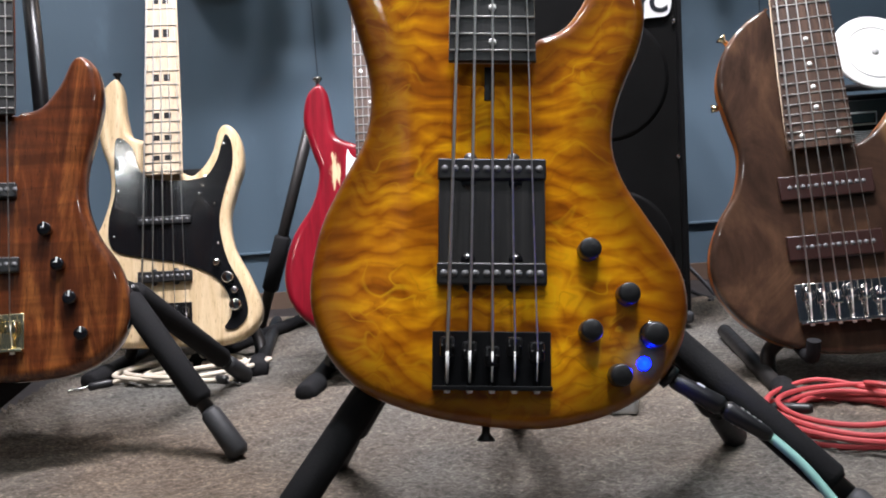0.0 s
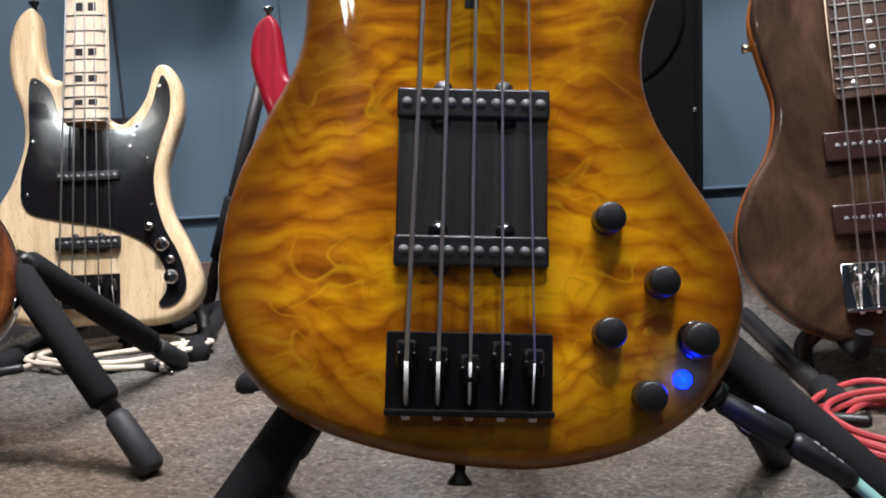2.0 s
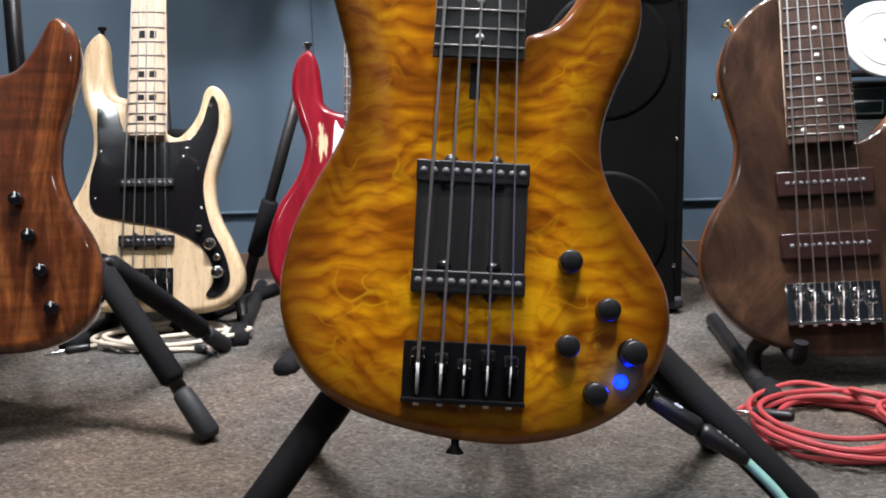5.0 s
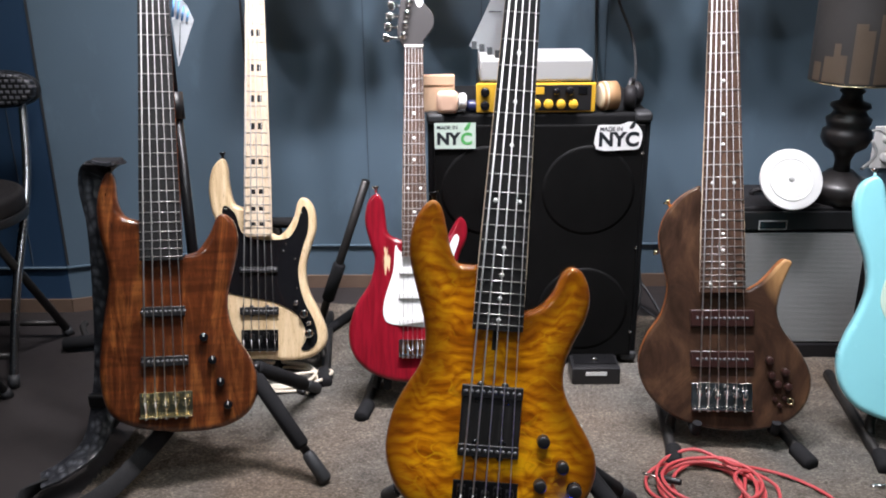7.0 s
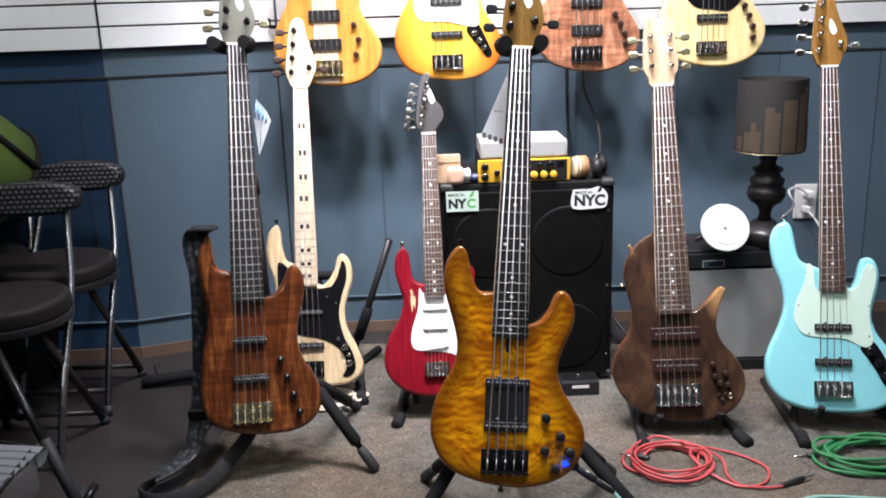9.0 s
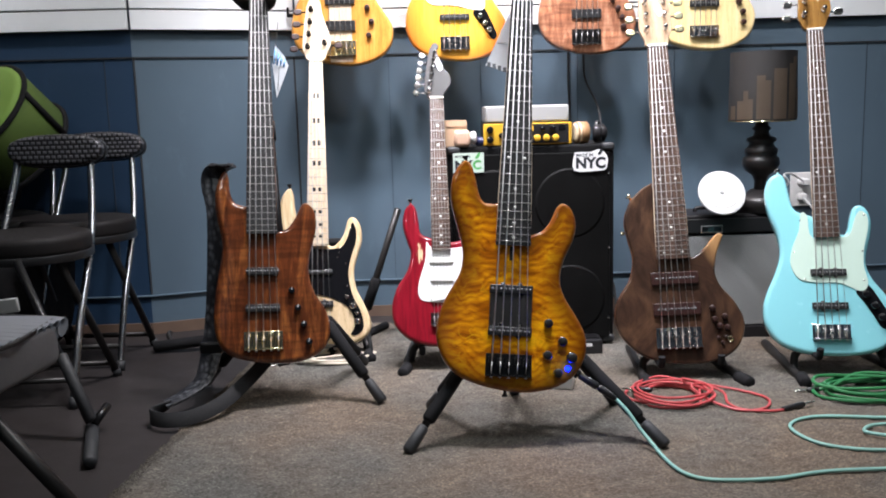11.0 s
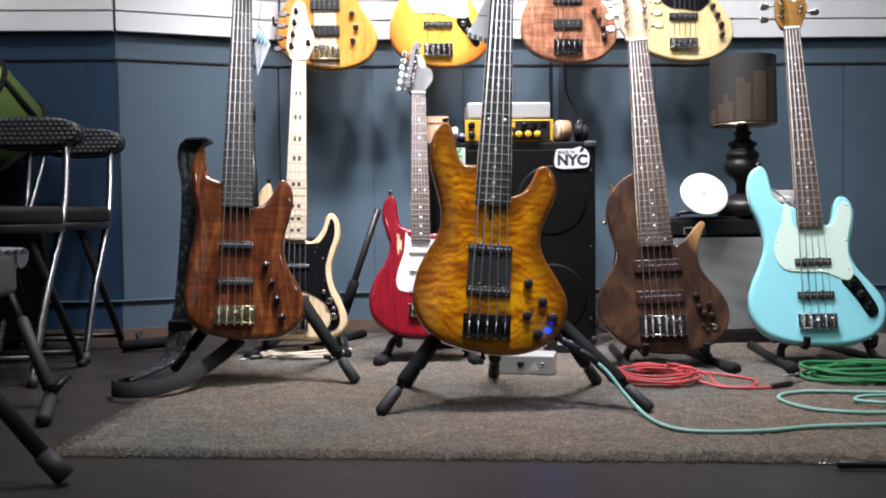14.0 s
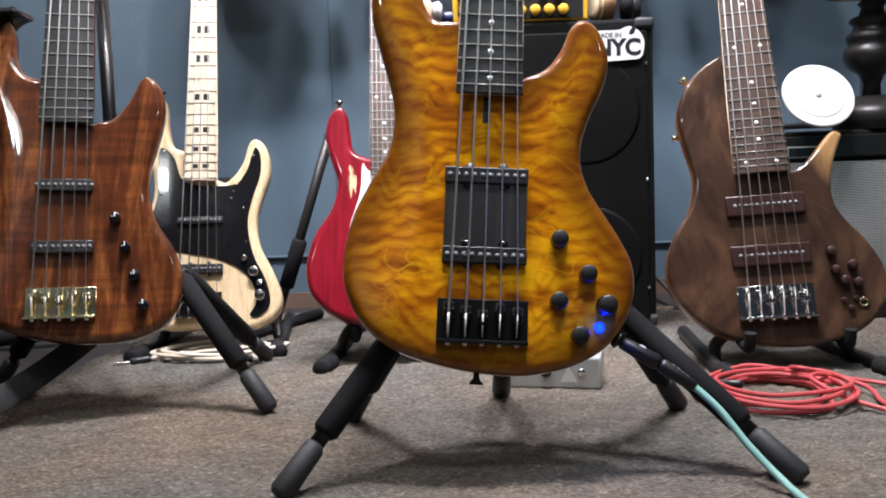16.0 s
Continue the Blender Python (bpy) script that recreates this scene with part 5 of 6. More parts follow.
# cables on the back wall down to the amplifier
CABLE = plain("black_cable", (0.012, 0.012, 0.013), 0.5)
for nm, pts in (("a", [(0.395, WY - 0.012, 1.02), (0.4, WY - 0.01, 0.93), (0.405, WY - 0.02, 0.85), (0.43, 1.22, 0.76), (0.42, 1.1, 0.69), (0.39, 0.99, 0.646)]), ("b", [(0.345, WY - 0.008, 1.0), (0.345, WY - 0.01, 0.85), (0.352, WY - 0.012, 0.7), (0.35, 1.2, 0.3), (0.36, 1.19, 0.02)])):
    c = thing("wall_cable", pose(0, 0, 0), "thin black cable hanging down the blue-grey wall", "cable", "wall cables")
    part("cord", hose(pts, 0.004), CABLE, c)
for nm, pts in (("c", [(0.43, 1.1, 0.01), (0.46, 1.05, 0.05), (0.47, 1.15, 0.14), (0.44, 1.22, 0.06), (0.5, 1.1, 0.01), (0.55, 1.0, 0.01)]), ("d", [(0.42, 1.15, 0.2), (0.45, 1.2, 0.12), (0.5, 1.16, 0.06), (0.53, 1.08, 0.01), (0.5, 1.02, 0.01)])):
    c = thing("power_cable", pose(0, 0, 0), "loose black power cable lying behind the cabinet", "cable", "power cables")
    part("cord", hose(pts, 0.0045), CABLE, c)

# the small combo amplifier
SILVCL = Mat("silver_grille_cloth", (0.4, 0.4, 0.4), 0.6)
wv = SILVCL.node("ShaderNodeTexWave", Scale=95.0, Distortion=0.6, Detail=1.0)
wv.bands_direction = "Z"
SILVCL.link(SILVCL.coords(), wv.inputs["Vector"])
fx = SILVCL.noise(300, 2)
SILVCL.colour(SILVCL.mix(0.35, SILVCL.ramp(wv.outputs["Fac"], [(0.2, (0.06, 0.065, 0.07)), (0.6, (0.3, 0.31, 0.31)), (0.9, (0.48, 0.48, 0.47))]), SILVCL.ramp(fx, [(0.3, (0.2, 0.2, 0.2)), (0.7, (0.7, 0.7, 0.7))]), "OVERLAY"))
SILVCL.bump(wv.outputs["Fac"], 0.4, 0.001)
am = thing("combo_amplifier", pose(0.785, 0.82, 0), "small black combo guitar amplifier with silver grille cloth", "amplifier")
AW, AH = 0.36, 0.405
part("body", B((0, 0.115, AH / 2 + 0.006), (AW, 0.2, AH - 0.012), 0.008, None, 3), LEATHER, am)
part("grille_cloth", B((0, 0.011, 0.195), (AW - 0.04, 0.01, 0.29), 0.003), SILVCL.m, am, "silver woven grille cloth")
part("control_panel", B((0, 0.008, 0.372), (AW - 0.02, 0.01, 0.045), 0.003), BLACKP, am)
part("lower_rail", B((0, 0.008, 0.028), (AW - 0.01, 0.014, 0.038), 0.004), LEATHER, am)
b = part("badge", B((-0.07, 0.002, 0.362), (0.062, 0.003, 0.018), 0.001), BLACKG, am)
part("badge_rim", B((-0.07, 0.0035, 0.362), (0.068, 0.002, 0.024), 0.001), SILVER, b)
for s in (-1, 1):
    part("corner", B((s * (AW / 2 - 0.013), 0.022, AH - 0.012), (0.03, 0.03, 0.028), 0.008, None, 3), BLACKM, am)
    part("screw", turned([(0.004, 0), (0.003, 0.002)], Matrix.Translation((s * 0.15, 0.003, 0.372)) @ UPR, 10), CHROME, am)
    part("foot", turned([(0.014, 0), (0.012, 0.01)], Matrix.Translation((s * 0.14, 0.06, 0)), 12), RUBBER, am)
    part("foot", turned([(0.014, 0), (0.012, 0.01)], Matrix.Translation((s * 0.14, 0.19, 0)), 12), RUBBER, am)
part("handle", hose([(-0.09, 0.115, AH - 0.002), (-0.08, 0.115, AH + 0.012), (0, 0.115, AH + 0.014), (0.08, 0.115, AH + 0.012), (0.09, 0.115, AH - 0.002)], 0.007), LEATHER, am)

# white plastic lid propped on the combo
ds = thing("plastic_lid", pose(0.743, 0.82, 0.475, 62, 0, 0) @ Matrix.Scale(0.92, 4), "round white plastic lid with raised rings, propped on the combo amplifier", "lid")
part("disc", turned([(0.001, 0.005), (0.0765, 0.005), (0.079, 0.0042), (0.08, 0.002), (0.08, -0.001), (0.072, -0.004), (0.001, -0.003)], seg=56), WHITEP, ds)
part("raised_ring", turned([(0.052, 0.0045), (0.0525, 0.0062), (0.0565, 0.0062), (0.057, 0.0045)], seg=56), PEARL, ds)
part("hub", turned([(0.0065, 0.003), (0.0065, 0.0068), (0.004, 0.0078)], seg=18), SILVER, ds)

# table lamp with a cut skyline in its dark shade
LB = plain("black_painted_wood", (0.014, 0.012, 0.012), 0.38, 0, 0.1, 60, 0.2, 0.05)
lp = thing("table_lamp", pose(0.893, 0.9, AH + 0.026), "black turned-wood table lamp with dark shade showing a city skyline", "lamp")
part("base", turned([(0.075, -0.026), (0.078, 0.008), (0.07, 0.022), (0.045, 0.03), (0.03, 0.045)], seg=32), LB, lp)
part("stem", turned([(0.02, 0.04), (0.018, 0.07), (0.026, 0.09), (0.048, 0.105), (0.058, 0.125), (0.055, 0.145), (0.046, 0.152), (0.05, 0.16), (0.052, 0.172), (0.042, 0.18), (0.036, 0.192), (0.046, 0.2), (0.044, 0.208), (0.026, 0.215), (0.022, 0.23), (0.03, 0.238), (0.02, 0.247), (0.017, 0.27)], seg=28), LB, lp)
SHD = plain("dark_lamp_shade", (0.03, 0.028, 0.027), 0.55, 0, 0, 200, 0.2, 0.15)
SKY = plain("tan_skyline_print", (0.15, 0.112, 0.08), 0.6, 0, 0, 120, 0.3, 0.1)
bm = bmesh.new()
ring_stack(bm, [(0.103, 0.262), (0.1, 0.475)], Matrix.Identity(4), 48, False)
ring_stack(bm, [(0.1, 0.262), (0.097, 0.475)], Matrix.Identity(4), 48, False)
part("shade", bm, SHD, lp, "dark fabric shade")
part("shade_rim", hose([(0.102 * math.cos(a), 0.102 * math.sin(a), 0.262) for a in [2 * math.pi * i / 24 for i in range(25)]], 0.002, 6, 3), GOLD, lp)
part("shade_lining", turned([(0.096, 0.264), (0.02, 0.3)], seg=32), plain("cream_lining", (0.5, 0.42, 0.3), 0.7), lp)
for a0, a1, ht in ((-2.72, -2.5, 0.055), (-2.5, -2.35, 0.085), (-2.35, -2.2, 0.06), (-2.1, -1.86, 0.13), (-1.86, -1.7, 0.115), (-1.62, -1.2, 0.15), (-1.12, -0.95, 0.165), (-0.95, -0.78, 0.185), (-0.7, -0.45, 0.09), (-3.05, -2.8, 0.04)):
    bm = bmesh.new()
    n = 5
    lo = [bm.verts.new((0.1045 * math.cos(a0 + (a1 - a0) * i / n), 0.1045 * math.sin(a0 + (a1 - a0) * i / n), 0.268)) for i in range(n + 1)]
    hi = [bm.verts.new((0.1035 * math.cos(a0 + (a1 - a0) * i / n), 0.1035 * math.sin(a0 + (a1 - a0) * i / n), 0.27 + ht)) for i in range(n + 1)]
    for i in range(n):
        bm.faces.new((lo[i], lo[i + 1], hi[i + 1], hi[i]))
    bmesh.ops.solidify(bm, geom=bm.faces[:], thickness=0.0012)
    part("skyline_tower", bm, SKY, lp)
pl = thing("wall_outlet", pose(1.205, WY, 0.43), "white wall socket plate with two plugs and a white cord", "outlet")
part("plate", B((0, -0.004, 0), (0.08, 0.008, 0.125), 0.003, None, 3), WHITEP, pl)
for z in (0.027, -0.027):
    part("socket", turned([(0.017, 0), (0.017, 0.003)], Matrix.Translation((0, -0.007, z)) @ UPR, 20), WHITEP, pl)
part("plug", B((0.008, -0.022, 0.028), (0.026, 0.026, 0.026), 0.006, None, 3), WHITEP, pl)
part("plug", B((0.0, -0.022, -0.026), (0.026, 0.026, 0.026), 0.006, None, 3), WHITEP, pl)
part("cord", hose([(0.0, -0.03, 0.03), (-0.05, -0.05, 0.06), (-0.11, -0.12, 0.065), (-0.16, -0.28, 0.05), (-0.23, -0.36, 0.03)], 0.004), WHITEP, pl)
part("cord", hose([(0.0, -0.03, -0.03), (0.03, -0.05, -0.07), (0.06, -0.06, -0.14), (0.07, -0.05, -0.3), (0.06, -0.06, -0.42)], 0.004), WHITEP, pl)
hk = thing("slat_hook", pose(1.62, WY - 0.026, 1.115), "small black metal hook on the white slats", "hook")
part("bar", B((0, -0.03, 0), (0.09, 0.008, 0.012), 0.002), BLACKM, hk)
part("tip", B((-0.042, -0.03, 0.014), (0.008, 0.008, 0.028), 0.002), BLACKM, hk)
part("clip", B((0.035, -0.014, 0), (0.02, 0.03, 0.02), 0.002), BLACKM, hk)
hk = copy_thing(hk, pose(-0.6, WY - 0.026, 1.095))

# things on the rug
bx = thing("direct_box", pose(0.135, 0.4, 0.009, 0, 0, -14), "small silver metal signal box on the rug", "box")
part("case", B((0, 0, 0.026), (0.15, 0.085, 0.05), 0.004), SILVER, bx)
part("socket", turned([(0.009, 0), (0.009, 0.004), (0.005, 0.004)], Matrix.Translation((-0.01, -0.042, 0.028)) @ UPR, 16), BLACKP, bx)
part("socket", turned([(0.006, 0), (0.006, 0.004)], Matrix.Translation((0.045, -0.042, 0.028)) @ UPR, 16), CHROME, bx)
part("label_plate", slab([(0.012, 0.012), (0.038, 0.012), (0.025, 0.036)], 0, 0.0008, 0, 0), WHITEP, bx).matrix_basis = Matrix.Translation((0, -0.0428, 0)) @ UPR
pd = thing("effect_pedal", pose(0.288, 0.72, 0.009), "black effect pedal on the rug by the speaker cabinet", "pedal")
part("case", B((0, 0, 0.022), (0.115, 0.075, 0.044), 0.005), BLACKP, pd)
part("top_plate", B((0, 0.008, 0.0455), (0.1, 0.05, 0.003), 0.001), BLACKM, pd)
part("lettering_bar", B((0.0, -0.038, 0.03), (0.05, 0.002, 0.009)), WHITEP, pd)
part("switch", turned([(0.008, 0.045), (0.008, 0.053), (0.005, 0.055)], seg=14), CHROME, pd)


def coil(name, label, material, cx, cy, loops, r, rx, ry, seed, tail=None, jitter=0.02, z=0.012):
    """A loosely coiled cable: wandering loops, one over the other."""
    q = random.Random(seed)
    pts = []
    for k in range(loops):
        sx, sy = q.uniform(0.78, 1.05), q.uniform(0.75, 1.05)
        ox, oy = q.uniform(-jitter, jitter), q.uniform(-jitter, jitter)
        for i in range(10):
            a = 2 * math.pi * i / 10 + 0.35 * k
            pts.append((cx + ox + rx * sx * math.cos(a), cy + oy + ry * sy * math.sin(a), z + 0.0045 * k + 0.002 * math.sin(3 * a + k)))
    if tail:
        pts += tail
    ob = thing(name, pose(0, 0, 0), label, "cable")
    part("cord", hose(pts, r, 8, 5), material, ob)
    return ob


def plug(ob, a, b, metal=True):
    """A jack plug: dark barrel and bright tip."""
    a, b = Vector(a), Vector(b)
    d = (b - a).normalized()
    p = part("plug", rod(a, b, 0.0065, 0.0075, 12, 0.004), BLACKP, ob)
    part("tip", rod(b, b + d * 0.032, 0.0032, 0.003, 10, 0.002), CHROME, p)


REDC = plain("red_cable", (0.45, 0.06, 0.065), 0.45, 0, 0, 300, 0.1, 0.1)
GRNC = plain("green_cable", (0.02, 0.16, 0.05), 0.5, 0, 0, 300, 0.15, 0.1)
TEALC = plain("pale_teal_cable", (0.21, 0.41, 0.36), 0.5, 0, 0, 300, 0.08, 0.1)
CREAMC = plain("cream_cable", (0.6, 0.53, 0.43), 0.5, 0, 0, 300, 0.08, 0.1)
c = coil("coiled_cable", "red instrument cable in loose coils on the rug", REDC, 0.435, 0.255, 6, 0.0034, 0.098, 0.1, 3, [(0.5, 0.3, 0.04), (0.55, 0.315, 0.022), (0.62, 0.29, 0.014), (0.668, 0.22, 0.014), (0.64, 0.15, 0.014), (0.575, 0.135, 0.014), (0.52, 0.19, 0.02), (0.49, 0.26, 0.034), (0.52, 0.29, 0.034), (0.57, 0.26, 0.02), (0.56, 0.19, 0.015), (0.58, 0.14, 0.014), (0.64, 0.125, 0.014), (0.678, 0.13, 0.014)])
plug(c, (0.672, 0.13, 0.016), (0.735, 0.155, 0.018))
plug(c, (0.385, 0.25, 0.034), (0.345, 0.275, 0.03))
c = coil("coiled_cable", "dark green instrument cable in a flat coil on the rug", GRNC, 0.95, 0.24, 7, 0.0045, 0.135, 0.085, 5, [(0.86, 0.26, 0.03), (0.82, 0.265, 0.016)])
plug(c, (0.82, 0.265, 0.016), (0.79, 0.268, 0.014))
c = coil("coiled_cable", "cream cable in loose coils under the ash bass", CREAMC, -0.48, 0.72, 4, 0.004, 0.12, 0.07, 9, [(-0.56, 0.68, 0.02), (-0.6, 0.675, 0.016)])
plug(c, (-0.6, 0.675, 0.016), (-0.635, 0.66, 0.014))
plug(c, (-0.42, 0.65, 0.018), (-0.4, 0.635, 0.016))
c = thing("instrument_cable", pose(0, 0, 0), "pale teal instrument cable from the amber bass across the rug", "cable")
j0 = gm @ Vector((0.16, -0.039, -0.021))
j2 = Vector((0.236, -0.016, 0.104))
j1 = j0.lerp(j2, 0.52) + Vector((0, -0.003, 0.002))
part("cord", hose([j2, (0.257, -0.036, 0.083), (0.279, -0.062, 0.051), (0.299, -0.09, 0.027), (0.311, -0.13, 0.015), (0.322, -0.195, 0.014), (0.344, -0.238, 0.014), (0.39, -0.26, 0.014), (0.5, -0.262, 0.014), (0.62, -0.235, 0.014), (0.8, -0.23, 0.014), (0.98, -0.2, 0.014), (1.06, -0.1, 0.014), (0.98, 0.02, 0.014), (0.85, 0.06, 0.014), (0.72, 0.075, 0.014), (0.645, 0.02, 0.014), (0.66, -0.08, 0.014), (0.74, -0.13, 0.014), (0.86, -0.14, 0.016), (0.96, -0.1, 0.018), (0.92, -0.01, 0.018), (0.83, 0.0, 0.018), (0.79, -0.04, 0.018), (0.84, -0.08, 0.02)], 0.0042, 10, 8), TEALC, c)
p = part("plug", rod(j0, j1, 0.0075, 0.009, 14, 0.004), BLACKP, c)
part("sleeve", rod(j1, j2, 0.0085, 0.0065, 14, 0.004), BLACKP, p)
dm, dl = along(j0, j1)
part("plug_mark", B((0.0, 0.0, dl * 0.5), (0.005, 0.0182, 0.009), 0.002, dm), WHITEP, p, "white printed mark")
dm, dl = along(j1, j2)
for i in range(4):
    part("lettering_bar", B((0.0, 0.0, dl * (0.3 + 0.13 * i)), (0.003, 0.0168 - 0.0008 * i, 0.003), 0, dm), SILVER, p)
c = thing("cable_end", pose(0, 0, 0), "black cable end with plug lying in front of the rug", "cable")
part("cord", hose([(0.62, -0.478, 0.009), (0.77, -0.485, 0.007), (0.97, -0.51, 0.007)], 0.006), CABLE, c)
plug(c, (0.62, -0.478, 0.01), (0.54, -0.468, 0.01))

# strap from the koa bass down to the floor
STRAPM = Mat("studded_black_leather", (0.015, 0.016, 0.02), 0.35)
sv = STRAPM.t.nodes.new("ShaderNodeTexVoronoi")
STRAPM.link(STRAPM.coords((70, 70, 45)), sv.inputs["Vector"])
sv.inputs["Scale"].default_value = 1.0
STRAPM.colour(STRAPM.ramp(sv.outputs["Distance"], [(0.12, (0.085, 0.09, 0.1)), (0.5, (0.02, 0.021, 0.025))]))
STRAPM.bump(sv.outputs["Distance"], 0.7, 0.004)
hb = km @ Vector((-0.092, 0.43, -0.02))
NYLON = plain("black_strap_cloth", (0.009, 0.009, 0.01), 0.8, 0, 0, 300, 0.3, 0.3)
sp = thing("guitar_strap", pose(0, 0, 0), "black patterned leather guitar strap hanging from the koa bass", "strap")
X, Yd = (1, 0, 0), (0.3, 1, 0)
part("webbing", ribbon([hb + Vector((0.02, -0.005, 0.012)), hb + Vector((-0.02, 0.0, 0.0)), hb + Vector((-0.038, 0.0, -0.03)), (-0.725, 0.41, 0.5), (-0.732, 0.4, 0.35), (-0.742, 0.385, 0.22), (-0.755, 0.36, 0.13), (-0.77, 0.32, 0.075), (-0.81, 0.275, 0.05), (-0.85, 0.255, 0.036)], 0.055, 0.005, [(0.7, 0.7, 0), (1, 0.3, 0), X, X, X, X, (1, -0.15, 0), (1, -0.5, 0.0), (0.8, -0.9, 0), (0.5, -1, 0)]), STRAPM.m, sp, "patterned leather strap")
part("tail", ribbon([(-0.84, 0.26, 0.034), (-0.872, 0.225, 0.024), (-0.862, 0.18, 0.028), (-0.82, 0.15, 0.03), (-0.76, 0.16, 0.032), (-0.7, 0.22, 0.045), (-0.65, 0.32, 0.075), (-0.61, 0.41, 0.11)], 0.036, 0.004, [(0.3, -0.6, 0.7), (0, -0.3, 1), (0, 0.2, 1), (0.1, 0.35, 1), (0.1, 0.5, 1), (-0.2, 0.6, 1), (-0.3, 0.6, 1), (-0.3, 0.6, 1)]), NYLON, sp, "plain black strap tail")
part("buckle", B((-0.752, 0.366, 0.15), (0.062, 0.02, 0.03), 0.006, None, 3), BLACKM, sp)
part("strap_end", B(hb + Vector((-0.01, 0.0, 0.012)), (0.06, 0.05, 0.008), 0.004, None, 3), LEATHER, sp)

# paper tags
PAPER = plain("white_card", (0.72, 0.75, 0.78), 0.6, 0, 0, 90, 0.03, 0)
PALEB = plain("pale_blue_print", (0.18, 0.42, 0.75), 0.6)
INK = plain("grey_ink", (0.1, 0.11, 0.12), 0.6)
tg = thing("hang_tag", pose(-0.552, 0.5, 0.935, -4, 0, 0), "white folded hang tag with blue stripes, on the koa bass", "tag")
bmx = bmesh.new()
vs = [bmx.verts.new(q) for q in ((-0.012, 0, 0.0), (0.012, -0.004, -0.03), (0.022, -0.004, -0.055), (-0.012, -0.012, -0.14), (-0.022, 0.004, -0.05))]
bmx.faces.new(vs)
bmesh.ops.solidify(bmx, geom=bmx.faces[:], thickness=0.001)
part("card", bmx, PAPER, tg)
for i in range(4):
    part("blue_stripe", rod((-0.011 + i * 0.008, -0.0042, -0.012 - i * 0.009), (-0.017 + i * 0.0085, -0.0062, -0.05 - i * 0.003), 0.0022, seg=6), PALEB, tg)
part("ink_line", rod((-0.002, -0.011, -0.06), (-0.008, -0.014, -0.12), 0.0009, seg=6), INK, tg)
part("string", hose([(-0.012, 0, 0), (-0.006, 0.0, 0.03), (-0.003, 0.0, 0.06)], 0.0008, 6), INK, tg)
tg = thing("hang_tag", pose(0.03, 0.3, 0.955, -16, 0, 0), "white card hang tag behind the amber bass neck", "tag")
bmx = bmesh.new()
vs = [bmx.verts.new(q) for q in ((0.012, 0, 0.03), (0.05, 0, 0.0), (0.028, -0.008, -0.135), (-0.052, -0.008, -0.105))]
bmx.faces.new(vs)
bmesh.ops.solidify(bmx, geom=bmx.faces[:], thickness=0.001)
part("card", bmx, PAPER, tg)
for i in range(6):
    part("lettering_bar", B((-0.044 + i * 0.0125, -0.0095, -0.104 - i * 0.0048), (0.008, 0.002, 0.012)), INK, tg)
part("ink_line", rod((-0.02, -0.006, -0.05), (0.0, -0.006, -0.05), 0.0008, seg=6), INK, tg)
part("string", hose([(0.014, 0, 0.028), (0.02, 0.02, 0.05), (0.03, 0.03, 0.09)], 0.0008, 6), INK, tg)

# ---- the seats at the left ----
WEAVE = Mat("woven_black_vinyl", (0.02, 0.02, 0.022), 0.35)
ck = WEAVE.t.nodes.new("ShaderNodeTexBrick")
WEAVE.link(WEAVE.coords((1, 1, 1)), ck.inputs["Vector"])
ck.inputs["Scale"].default_value = 1.0
ck.inputs["Mortar Size"].default_value, ck.inputs["Mortar Smooth"].default_value = 0.0042, 0.6
ck.inputs["Brick Width"].default_value, ck.inputs["Row Height"].default_value = 0.0165, 0.0135
ck.inputs["Color1"].default_value = ck.inputs["Color2"].default_value = (0.085, 0.085, 0.095, 1)
ck.inputs["Mortar"].default_value = (0.006, 0.006, 0.007, 1)
WEAVE.colour(ck.outputs["Color"])
WEAVE.bump(ck.outputs["Fac"], 0.7, -0.003)


def oval(w, h, n=28, p=2.6):
    return [(math.copysign(abs(math.cos(a)) ** (2 / p), math.cos(a)) * w / 2, math.copysign(abs(math.sin(a)) ** (2 / p), math.sin(a)) * h / 2) for a in [2 * math.pi * i / n for i in range(n)]]


STOOLM = plain("worn_chrome", (0.36, 0.36, 0.37), 0.25, 1.0, 0, 150, 0.15, 0)
SEATV = plain("dark_seat_vinyl", (0.012, 0.0105, 0.0105), 0.62, 0, 0, 160, 0.3, 0.3)


